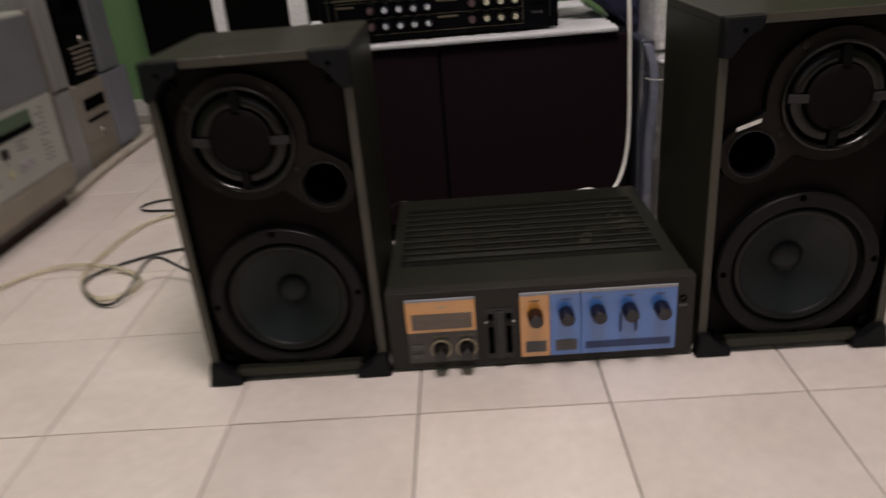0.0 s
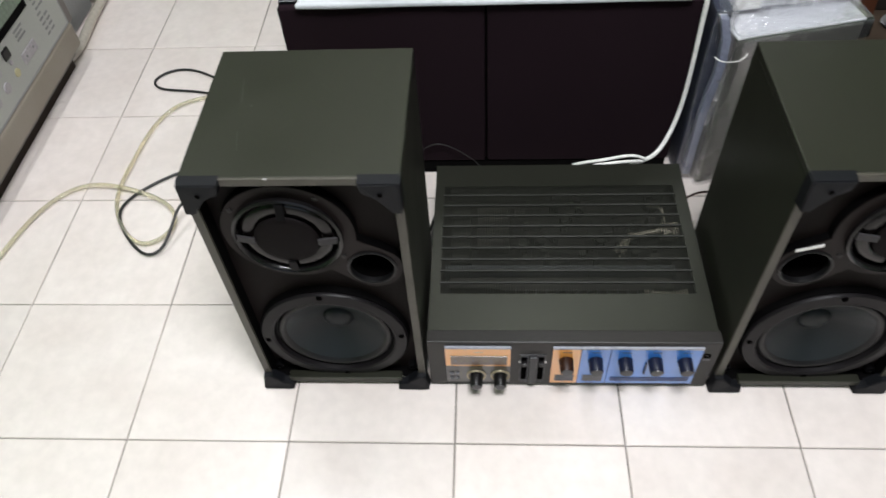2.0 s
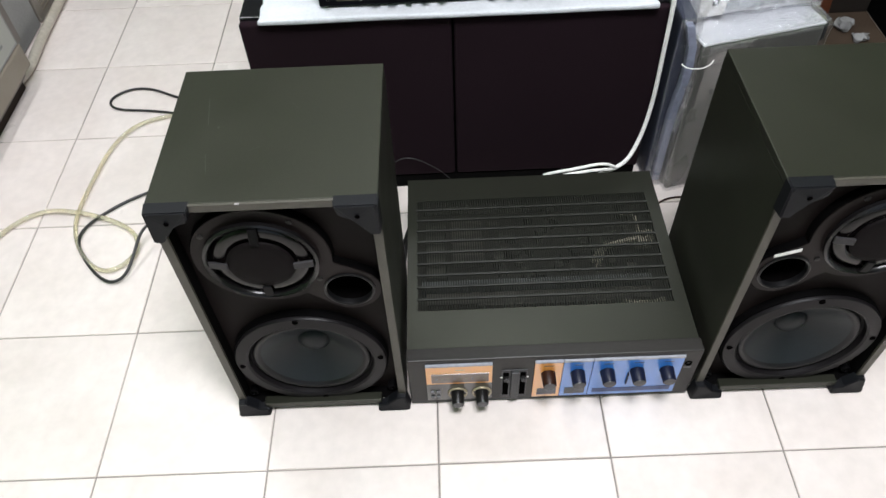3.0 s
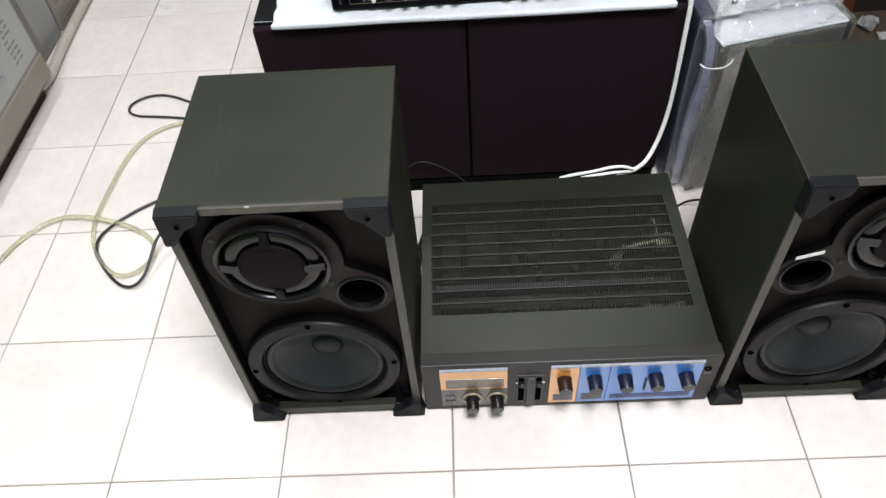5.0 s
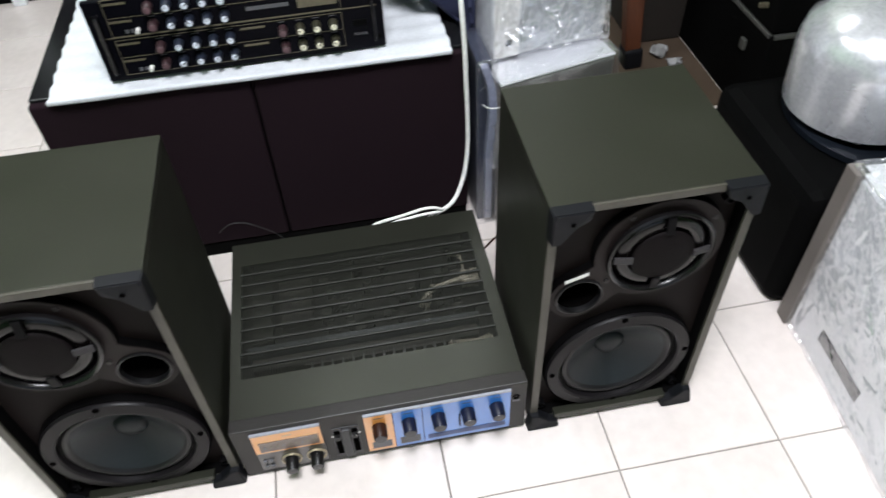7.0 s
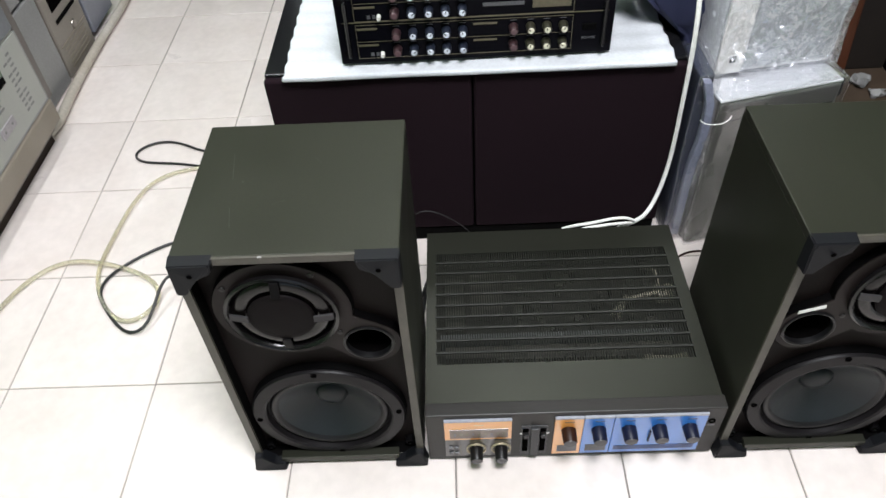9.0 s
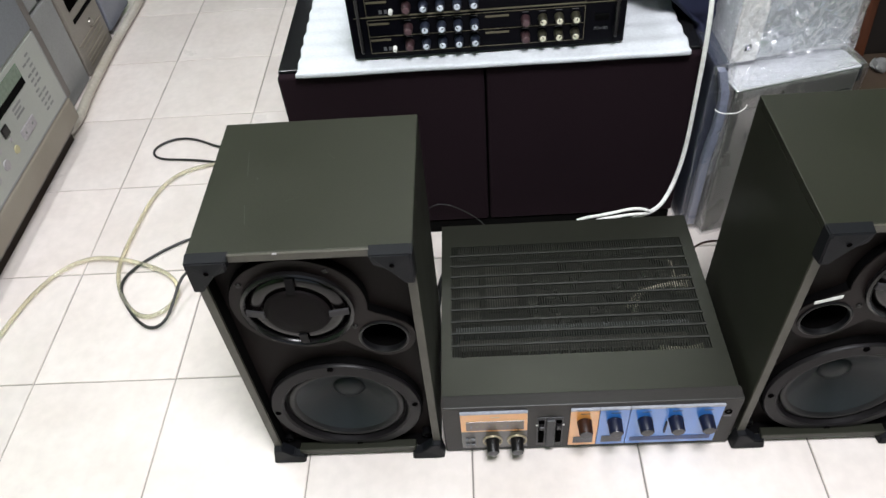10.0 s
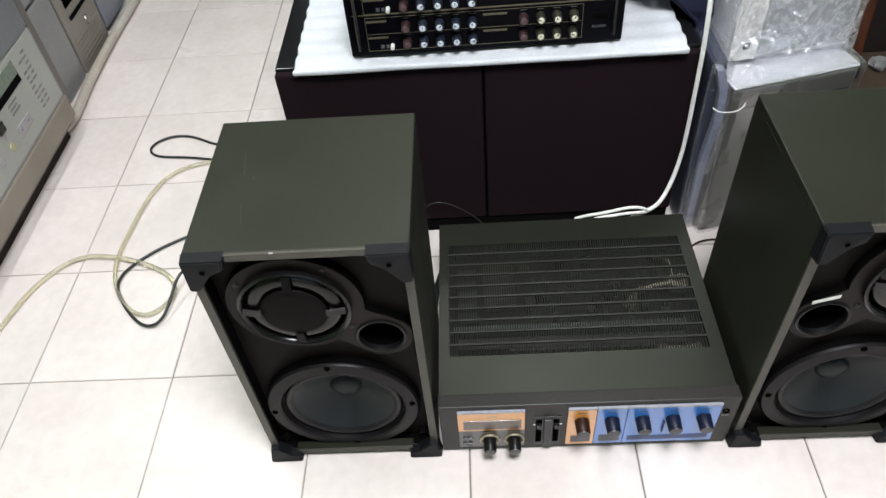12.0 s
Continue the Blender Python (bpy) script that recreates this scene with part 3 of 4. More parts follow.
def floor_amplifier(x, y):
    w, d, h = 0.504, 0.436, 0.147
    ob = thing("amplifier", "vintage grey amplifier with orange and blue control panels, on the tiles", "amplifier", x, y, 0)
    face = part("faceplate", box(0, w, 0, 0.026, 0.004, h + 0.003, 0.002), M_FACE, ob, "grey metal faceplate")
    body = box(0.003, 0.007, 0.026, d, 0.01, h - 0.002)
    box(w - 0.007, w - 0.003, 0.026, d, 0.01, h - 0.002, 0, body)
    box(0.007, w - 0.007, d - 0.005, d, 0.01, h - 0.002, 0, body)
    box(0.007, w - 0.007, 0.026, d - 0.005, 0.01, 0.014, 0, body)
    part("body", body, M_AMP, ob)
    for fx in (0.05, w - 0.05):
        for fy in (0.06, d - 0.05):
            part("foot", lathe([(0.014, 0), (0.016, 0.010), (0, 0.010), ], (fx, fy, 0), axis="z", seg=20), M_FLANGE, ob)
    # top cover: ten rows of slots between ribs
    gx0, gx1, gy0, gy1, rows = 0.020, 0.477, 0.103, 0.377, 10
    pitch = (gy1 - gy0) / rows
    loops = [rect(0.001, w - 0.003, 0.0265, d)] + [rect(gx0, gx1, gy0 + pitch * k + 0.0022, gy0 + pitch * (k + 1) - 0.0022) for k in range(rows)]
    cover = part("top_cover", plate(loops, h - 0.002, h, plane="xy"), M_AMP, ob, "grey steel top cover with slotted vents")
    for k in range(rows - 1):
        yy = gy0 + pitch * (k + 1)
        part("rib", box(gx0 - 0.002, gx1 + 0.002, yy - 0.0023, yy + 0.0023, h, h + 0.002, 0.0007), M_RIB, cover)
    verts, faces = [], []
    for k in range(rows):
        ya, yb = gy0 + pitch * k + 0.0015, gy0 + pitch * (k + 1) - 0.0015
        for j in range(100):
            xa = gx0 + 0.00456 * j + 0.0012
            n = len(verts)
            verts += [(a, b, c) for c in (h - 0.0035, h - 0.0012) for a, b in ((xa, ya), (xa + 0.0023, ya), (xa + 0.0023, yb), (xa, yb))]
            faces += [(n, n + 1, n + 5, n + 4), (n + 1, n + 2, n + 6, n + 5), (n + 2, n + 3, n + 7, n + 6), (n + 3, n, n + 4, n + 7), (n + 4, n + 5, n + 6, n + 7), (n, n + 3, n + 2, n + 1)]
    me = bpy.data.meshes.new("vent_grille")
    me.from_pydata(verts, [], faces)
    me.materials.append(M_SLAT)
    bars = new("vent_grille", me)
    bars.parent = cover
    tagged(bars, "fine steel grille of the vents", kind="stuff")
    # inside
    inner = part("circuit_board", box(0.01, w - 0.01, 0.05, d - 0.007, 0.092, 0.095), M_PCB, ob, "dusty circuit board inside")
    rnd = random.Random(4)
    for k in range(58):
        cx, cy, sz, hh = rnd.uniform(0.17, 0.46), rnd.uniform(0.19, 0.37), rnd.uniform(0.004, 0.011), rnd.uniform(0.012, 0.038)
        if k % 3:
            part("component", lathe([(sz, 0), (sz, hh), (sz * 0.8, hh + 0.001), (0, hh + 0.001)], (cx, cy, 0.095), axis="z", seg=12), (M_PART, M_PCB, M_DUST)[k % 3 if k % 7 else 0], inner)
        else:
            part("component", box(cx - sz, cx + sz, cy - sz * 0.6, cy + sz * 0.6, 0.095, 0.095 + hh * 0.9, 0.001), M_PART if k % 2 else M_DUST, inner)
    part("transformer", box(0.035, 0.075, 0.19, 0.33, 0.095, 0.128, 0.004), M_DUST, inner, "dusty transformer")
    part("transformer", box(0.085, 0.15, 0.24, 0.35, 0.095, 0.112, 0.004), M_PART, inner)
    part("bracket", box(0.026, 0.457, 0.168, 0.184, 0.095, 0.131, 0.002), M_BRACKET, inner, "pale grey metal bracket across the board")
    for k in range(15):
        part("heat_sink_fin", box(0.14 + 0.0185 * k, 0.1425 + 0.0185 * k, 0.104, 0.128, 0.095, 0.134), M_TRIM, inner)
    part("rear_block", box(0.03, w - 0.035, 0.379, 0.405, 0.095, 0.139, 0.003), M_DUST, inner, "dusty block along the back")
    part("relay_block", box(0.035, 0.45, 0.138, 0.165, 0.095, 0.118, 0.002), M_PART, inner)
    part("heat_sink_base", box(0.13, 0.41, 0.128, 0.133, 0.095, 0.125), M_PART, inner)
    for pts, r in (
        ([(0.356, 0.232, 0.11), (0.366, 0.238, 0.133), (0.380, 0.245, 0.1375), (0.397, 0.252, 0.1375), (0.420, 0.258, 0.1375), (0.448, 0.263, 0.1375)], 0.0052),
        ([(0.366, 0.226, 0.10), (0.373, 0.236, 0.134), (0.378, 0.250, 0.137), (0.386, 0.264, 0.125)], 0.0052),
        ([(0.446, 0.270, 0.136), (0.451, 0.293, 0.139), (0.451, 0.314, 0.139), (0.444, 0.328, 0.138), (0.428, 0.342, 0.122)], 0.0034),
    ):
        cable("lead", pts, r, M_LEAD, "beige lead", parent=inner)
    plug = fine_box(0.441, 0.474, 0.251, 0.283, 0.116, 0.141, 4, 0.004, 0.012)
    part("plug", crumple(plug, 0.004, 60, 3), M_LEAD, inner, "beige plug", smooth=40)
    part("paper_scrap", crumple(fine_box(0.392, 0.468, 0.106, 0.124, 0.120, 0.135, 5, 0.004), 0.008, 40, 7), M_LEAD, inner, "crumpled beige paper", smooth=40)
    # control panels
    def panel(name, x0, x1, z0, z1, mat, label, proud=0.003):
        return part(name, box(x0, x1, -proud, 0.002, z0, z1, 0.0006), mat, face, label)

    meter = panel("meter_panel", 0.031, 0.146, 0.077, 0.138, M_ORANGE, "orange plastic meter panel", 0.004)
    part("window", box(0.040, 0.140, -0.0052, -0.003, 0.083, 0.112, 0.0004), M_WINDOW, meter, "dark meter window")
    for k in range(9):
        part("scale_mark", box(0.047 + 0.0105 * k, 0.0505 + 0.0105 * k, -0.0056, -0.0051, 0.092 + 0.002 * (k % 2), 0.100), M_GOLD if k % 3 else M_LABELGREY, meter)
    part("trim", box(0.031, 0.146, -0.0048, 0.0015, 0.1355, 0.1386), M_SILVERLINE, meter, "pale trim line")
    part("lettering_bar", box(0.082, 0.098, -0.0046, -0.0041, 0.123, 0.125), M_BRASS, meter)
    low = panel("switch_panel", 0.031, 0.146, 0.018, 0.0765, M_SWITCH, "smoked black switch panel", 0.0025)
    for kx in (0.085, 0.1285):
        part("ring", lathe([(0.0145, 0), (0.0155, 0.003), (0.0175, 0.003), (0.018, 0.0)], (kx, -0.0026, 0.043), seg=32), M_BRASS, low, "brass ring", smooth=40)
        knob("knob", kx, 0.043, 0.0115, 0.025, M_KNOB, low, -0.0026, M_KNOBEND, "black control knob")
        part("lettering_bar", box(kx - 0.012, kx + 0.012, -0.0031, -0.0026, 0.066, 0.069), M_GOLD, low)
    for k in range(2):
        for j in range(2):
            part("push_button", box(0.037 + 0.010 * k, 0.044 + 0.010 * k, -0.006, -0.002, 0.028 + 0.017 * j, 0.036 + 0.017 * j, 0.001), M_LABELGREY, low)
    part("divider", box(0.0575, 0.0583, -0.0031, -0.0026, 0.022, 0.06), M_GOLD, low)
    mid = panel("slider_panel", 0.163, 0.208, 0.018, 0.112, M_MID, "grey recessed slider panel", 0.0015)
    for kx in (0.1705, 0.2005):
        part("slot", box(kx - 0.005, kx + 0.005, -0.0022, -0.001, 0.028, 0.104), M_HOLE, mid)
        part("slider", box(kx - 0.0042, kx + 0.0042, -0.010, -0.002, 0.084, 0.094, 0.001), M_KNOB, mid)
        part("mark", box(kx - 0.010 if kx < 0.18 else kx + 0.006, kx - 0.006 if kx < 0.18 else kx + 0.010, -0.0024, -0.0014, 0.087, 0.090), M_IVORY, mid)
    part("bridge", box(0.179, 0.193, -0.007, -0.001, 0.02, 0.109, 0.0015), M_MID, mid)
    for x0, x1, mat, tone, kx, kmat in ((0.219, 0.2675, M_ORANGE, "orange", (0.2435,), M_KNOBRED), (0.2685, 0.3185, M_BLUE, "blue", (0.2945,), M_KNOBBLUE), (0.3195, 0.4745, M_BLUE, "blue", (0.346, 0.3975, 0.449), M_KNOBBLUE)):
        p = panel("tone_panel", x0, x1, 0.018, 0.138, mat, tone + " plastic control panel", 0.0035)
        part("trim", box(x0, x1, -0.0044, 0.0015, 0.1345, 0.1386), M_SILVERLINE, p, "pale trim line")
        for k in kx:
            knob("knob", k, 0.098, 0.0125, 0.025, kmat, p, -0.0036, M_KNOBEND, "dark control knob")
            part("lettering_bar", box(k - 0.008, k + 0.008, -0.0041, -0.0036, 0.1235, 0.1250), M_LABELGREY, p)
        if len(kx) == 1:
            part("print_block", box(x0 + 0.008, x1 - 0.006, -0.0041, -0.0036, 0.027, 0.048), M_LABELGREY, p, "block of small grey print")
        else:
            part("print_block", box(x0 + 0.007, x1 - 0.008, -0.0041, -0.0036, 0.028, 0.041), M_LABELBLUE, p, "strip of small dark print")
            for sx in (0.3835, 0.409):
                part("lever", box(sx - 0.0012, sx + 0.0012, -0.008, -0.003, 0.058, 0.092, 0.0005), M_KNOBBLUE, p)
    part("jack", lathe([(0.0035, -0.002), (0.0035, 0.001), (0.0055, 0.002), (0.0065, 0.0)], (0.485, 0, 0.110), seg=16), M_HOLE, face)
    part("label", box(0.479, 0.492, -0.0006, 0.001, 0.095, 0.100), M_LABELGREY, face)
    return ob


floor_amplifier(-0.047, 0.117)


# ---- cabinet with foam and second amplifier ----
def low_cabinet():
    ob = thing("cabinet", "black lacquered cabinet with two dark brown cloth front panels", "cabinet", -0.345, 0.69, 0)
    w, d, h = 0.815, 0.55, 0.452
    part("body", box(0, w, 0.006, d, 0.035, h, 0.003), M_LACQUER, ob, "gloss black body")
    # near-black strip behind the panel gap, in place of the shade there
    part("joint", box(0.39, 0.415, 0.002, 0.0058, 0.04, h - 0.01), M_HOLE, ob)
    part("plinth", box(0.004, w - 0.004, -0.006, d - 0.02, 0, 0.035), M_CASE, ob)
    for x0, x1 in ((0.0, 0.4005), (0.4045, w)):
        part("front_panel", box(x0, x1, -0.012, 0.006, 0.04, h - 0.004, 0.006, seg=3), M_CLOTH, ob, "dark brown cloth-covered panel")
    return ob


low_cabinet()
foam = fine_box(-0.304, 0.44, 0.664, 1.2, 0.4525, 0.4635, 56, 0.004)
for v in foam.verts:
    ridge = math.cos(2 * math.pi * v.co.y / 0.047 + 0.8 * noise.noise(Vector((v.co.x * 3, 0, 0))))
    edge = max(0.0, 1 - min(v.co.x + 0.31, 0.446 - v.co.x) / 0.03)
    v.co.x += 0.006 * noise.noise(Vector((0, v.co.y * 9, 3))) + 0.0012 * edge * ridge * (1 if v.co.x > 0 else -1)
    v.co.y += 0.003 * noise.noise(Vector((v.co.x * 7, 0, 8))) * max(0.0, 1 - (v.co.y - 0.664) / 0.05)
    if v.co.z > 0.458:
        v.co.z += 0.0016 * ridge + 0.0016 * noise.noise(Vector((v.co.x * 12, v.co.y * 12, 1)))
single("foam_sheet", foam, M_FOAM, "white foam packing sheet on the black cabinet", "foam sheet", smooth=60)


def mixing_amplifier(x, y, z, rz):
    w, d, h = 0.512, 0.36, 0.155
    ob = thing("karaoke_amplifier", "black mixing amplifier with rows of knobs, on white foam", "amplifier", x, y, z, rz)
    ob.matrix_world = ob.matrix_world @ Matrix.Diagonal((0.992, 1, 1, 1))
    part("body", box(0.012, w - 0.012, 0.012, d, 0.006, h - 0.003, 0.002), M_CASE, ob)
    face = part("faceplate", box(0, w, 0, 0.012, 0, h, 0.003), M_KBLACK, ob, "black anodised front")
    for sx in (0.012, w - 0.012):
        for sz in (0.022, h - 0.03):
            part("screw", lathe([(0, 0.0012), (0.005, 0.001), (0.006, 0)], (sx, 0, sz), seg=14), M_CASE, face)

    def line(x0, x1, z0, z1, mat=M_GOLD, name="gold_line"):
        part(name, box(x0, x1, -0.0007, 0.001, z0, z1), mat, face)

    line(0.01, w - 0.012, 0.0845, 0.0862)
    for base in (0.0, 0.0755):
        z0, z1 = base + 0.011, base + 0.079
        line(0.034, 0.436, z0, z0 + 0.0009)
        line(0.034, 0.436, z1, z1 + 0.0009)
        line(0.034, 0.0349, z0, z1)
        line(0.4351, 0.436, z0, z1)
        line(0.036, 0.434, base + 0.0455, base + 0.0462)
        for j, zz in enumerate((base + 0.062, base + 0.029)):
            line(0.036, 0.074, zz + 0.0075, zz + 0.0115, M_GOLD, "gold_label")
            if base == 0:
                line(0.252, 0.296, zz + 0.0075, zz + 0.0115, M_GOLD, "gold_label")
            for k, kx in enumerate((0.109, 0.140, 0.171, 0.2015, 0.232, 0.326, 0.3575, 0.3875, 0.418)):
                if base and k > 4:
                    continue
                red = k in (0, 5)
                kk = knob("knob", kx, zz, 0.0085, 0.019, M_PINK if red else M_SLATEKNOB if k < 5 else M_OLIVEKNOB, face, 0, None, "dull red knob" if red else "slate knob with a pale end")
                if not red:
                    part("end_cap", lathe([(0, 0.0205), (0.0052, 0.0202), (0.0060, 0.0185)], (kx, 0, zz), seg=20), M_BLUEEND if k < 5 else M_CREAM, kk, smooth=40)
                    turn = radians((37 * k + 53 * j + 20) % 120 - 60)
                    mark = box(-0.0008, 0.0008, -0.0209, -0.0200, 0.0005, 0.0052)
                    mark.transform(Matrix.Translation((kx, 0, zz)) @ Matrix.Rotation(turn, 4, "Y"))
                    part("pointer", mark, M_CASE, kk)
                else:
                    part("end_cap", lathe([(0, 0.0202), (0.0058, 0.0198), (0.0066, 0.0185)], (kx, 0, zz), seg=20), M_PINKEND, kk, smooth=40)
                line(kx - 0.006, kx + 0.006, zz + 0.0128, zz + 0.0139, M_LABELGREY, "lettering_bar")
        knob("push_button", 0.080, base + 0.021, 0.004, 0.012, M_IVORY, face, 0, None, "small white button")
        for kx in (0.058, 0.068):
            line(kx, kx + 0.006, base + 0.016, base + 0.023, M_LABELGREY, "socket")
    for hx in (0.0205, w - 0.0205):
        part("handle", box(hx - 0.0035, hx + 0.0035, -0.020, 0.001, 0.022, h - 0.022, 0.003), M_LACQUER, face, "black rack handle")
    line(0.27, 0.345, 0.105, 0.112, M_LABELGREY, "lettering_bar")
    part("emblem", box(0.36, 0.43, -0.0012, 0.001, 0.098, 0.118, 0.0005), M_GOLD, face, "gold emblem")
    part("power_switch", box(0.454, 0.480, -0.004, 0.001, 0.052, 0.062, 0.001), M_CASE, face)
    lettering("POWER", 0.0075, M_LABELGREY, face, pose(0.467, -0.0006, 0.030, 90, 0, 0))
    for fx in (0.05, w - 0.05):
        part("foot", lathe([(0.012, -0.004), (0.014, 0.006), (0, 0.006)], (fx, 0.04, 0.0), axis="z", seg=16), M_FLANGE, ob)
    return ob


mixing_amplifier(-0.189, 0.692, 0.4700, 0.8)


# ---- wrapped computer cases by the cabinet ----
def film_material(name, cells, depth, gloss, cloudy):
    m = bpy.data.materials.new(name)
    m.use_nodes = True
    nodes, links = m.node_tree.nodes, m.node_tree.links
    haze = nodes["Principled BSDF"]
    haze.inputs["Base Color"].default_value, haze.inputs["Roughness"].default_value = (0.8, 0.81, 0.84, 1), 0.3
    shiny = nodes.new("ShaderNodeBsdfGlossy")
    shiny.inputs["Color"].default_value, shiny.inputs["Roughness"].default_value = (0.95, 0.96, 1.0, 1), 0.14
    clear, milky, blend = nodes.new("ShaderNodeBsdfTransparent"), nodes.new("ShaderNodeMixShader"), nodes.new("ShaderNodeMixShader")
    # creases: the edges of stretched, bent cells
    co, bent, crease, wave = nodes.new("ShaderNodeTexCoord"), nodes.new("ShaderNodeVectorMath"), nodes.new("ShaderNodeTexVoronoi"), nodes.new("ShaderNodeTexNoise")
    wave.inputs["Scale"].default_value, wave.inputs["Detail"].default_value = 9, 3
    bent.operation = "MULTIPLY_ADD"
    bent.inputs[1].default_value = (0.16, 0.16, 0.16)
    crease.feature = "DISTANCE_TO_EDGE"
    crease.inputs["Scale"].default_value = cells
    relief = nodes.new("ShaderNodeBump")
    relief.inputs["Strength"].default_value, relief.inputs["Distance"].default_value = 0.9, depth
    milky.inputs[0].default_value, blend.inputs[0].default_value = cloudy, gloss
    links.new(co.outputs["Object"], wave.inputs["Vector"])
    links.new(wave.outputs["Color"], bent.inputs[0])
    links.new(co.outputs["Object"], bent.inputs[2])
    drawn = nodes.new("ShaderNodeMapping")
    drawn.inputs["Scale"].default_value, drawn.inputs["Rotation"].default_value = (1.5, 1.5, 0.5), (radians(12), radians(18), 0)
    links.new(bent.outputs[0], drawn.inputs[0])
    links.new(drawn.outputs[0], crease.inputs["Vector"])
    links.new(crease.outputs[0], relief.inputs["Height"])
    links.new(relief.outputs[0], shiny.inputs["Normal"])
    links.new(clear.outputs[0], milky.inputs[1])
    links.new(haze.outputs[0], milky.inputs[2])
    links.new(milky.outputs[0], blend.inputs[1])
    links.new(shiny.outputs[0], blend.inputs[2])
    spark, both = nodes.new("ShaderNodeBsdfGlossy"), nodes.new("ShaderNodeMixShader")
    spark.inputs["Roughness"].default_value, both.inputs[0].default_value = 0.06, 0.09
    links.new(relief.outputs[0], spark.inputs["Normal"])
    links.new(blend.outputs[0], both.inputs[1])
    links.new(spark.outputs[0], both.inputs[2])
    links.new(both.outputs[0], nodes["Material Output"].inputs[0])
    return m


M_CLEAR = film_material("crumpled_plastic_film", 14, 0.03, 0.22, 0.12)
M_TAUT = film_material("taut_plastic_film", 4, 0.005, 0.09, 0.03)
M_FOLD = film_material("folded_plastic_film", 8, 0.02, 0.2, 0.05)


def film(w, d, h, parent, seed, amount=0.018, mat=M_CLEAR):
    """Clear film pulled round a box: a shell of many small bumps and hollows."""
    rnd = random.Random(seed)
    bm = fine_box(-0.006, w + 0.006, -0.009, d + 0.006, 0.004, h + 0.006, 22, 0.006)
    for v in bm.verts:
        p = v.co * 9 + Vector((seed, seed, seed))
        out = Vector((v.co.x - w / 2, v.co.y - d / 2, (v.co.z - h / 2) * 0.6)).normalized()
        loose = max(0.15, 0.6 + noise.noise(p))
        ridge = max(0.0, 1 - 2.2 * abs(noise.noise(Vector((p.x * 3.1, p.y * 3.1, p.z * 1.6)))))
        v.co += out * amount * loose * (0.3 * rnd.random() + 0.7 * ridge) + out * abs(noise.noise(p * 2)) * 0.004
        v.co.z = max(v.co.z, 0.001)
    ob = part("plastic_film", bm, mat, parent, "crumpled clear plastic film", smooth=180)
    ob.visible_shadow = False
    return ob


def wrapped_case(x, y, z, w, d, h, rz, mat, label, seed, side=M_FILM):
    ob = thing("computer_case", label, "computer case", x, y, z, rz, group="plastic-wrapped computer cases")
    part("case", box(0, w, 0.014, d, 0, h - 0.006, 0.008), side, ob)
    # pale top: on the grey lower case the film's glare is put into colour
    part("top_panel", box(0.001, w - 0.001, 0.002, d - 0.001, h - 0.0058, h, 0.0025), M_FILM, ob, "bright silver top panel, standing in for glare on the film")
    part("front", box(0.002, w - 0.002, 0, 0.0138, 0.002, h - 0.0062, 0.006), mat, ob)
    film(w, d, h, ob, seed, 0.004 if side is M_SIDEGREY else 0.009, M_TAUT if side is M_SIDEGREY else M_CLEAR)
    return ob


# grey sides and front under a top painted bright for the lamp's glare
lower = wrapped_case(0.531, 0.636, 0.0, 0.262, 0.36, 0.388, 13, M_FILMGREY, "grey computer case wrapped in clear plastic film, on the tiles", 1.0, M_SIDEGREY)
lid_film = crumple(fine_box(-0.004, 0.266, -0.004, 0.364, 0.393, 0.396, 26, 0.0008), 0.005, 14, 6)
part("film_fold", lid_film, M_FOLD, lower, "loose clear film over the top", smooth=60).visible_shadow = False
part("front_seam", box(0.012, 0.25, -0.0008, 0.001, 0.338, 0.3395), M_CASE, lower)
upper = wrapped_case(0.533, 0.712, 0.398, 0.24, 0.33, 0.36, 8, M_FILM, "silver computer case wrapped in clear plastic film, on another case", 5.0)
part("side_trim", box(-0.002, 0.05, -0.005, 0.001, 0.004, 0.35, 0.002), M_WHITE, upper, "white rounded trim")
part("label", box(0.022, 0.034, -0.0058, -0.0048, 0.028, 0.042), M_CASE, upper, "small dark square label")
part("front_plate", box(0.054, 0.236, -0.004, 0.001, 0.012, 0.35, 0.003), M_MOTTLED, upper, "mottled grey-green front plate")
slab = thing("leaning_board", "blue-grey board in clear plastic film leaning by the cabinet", "board", 0.489, 0.655, 0.0, 2)
part("board", box(0, 0.03, 0.012, 0.30, 0, 0.43, 0.004), M_FILMBLUE, slab)
edge = fine_box(0.013, 0.0295, -0.008, 0.0118, 0.02, 0.425, 8, 0.003)
for v in edge.verts:
    # the plastic bows: widest above the middle, drawn in at the top
    bow = math.sin(math.pi * min(1.0, max(0.0, (v.co.z - 0.22) / 0.205)))
    v.co.x += 0.006 * bow - 0.010 * max(0.0, (v.co.z - 0.36) / 0.065) ** 2
    v.co.y -= 0.006 * bow
part("edge", edge, M_LAVENDER, slab, "pale violet plastic edge", smooth=40)
film(0.03, 0.30, 0.43, slab, 9.0, 0.004, M_TAUT)
part("loose_film", crumple(fine_box(0.030, 0.046, -0.012, 0.006, 0.17, 0.30, 9, 0.004), 0.012, 38, 4), M_CLEAR, slab, "bunched clear film", smooth=60).visible_shadow = False
cable("wire_tie", [(0.0, -0.035, 0.361), (0.004, -0.045, 0.360), (0.014, -0.048, 0.358), (0.023, -0.048, 0.3575), (0.036, -0.048, 0.357), (0.046, -0.046, 0.359), (0.056, -0.043, 0.364), (0.060, -0.035, 0.366)], 0.0009, M_WHITECABLE, "thin white wire tie round the film", parent=slab)


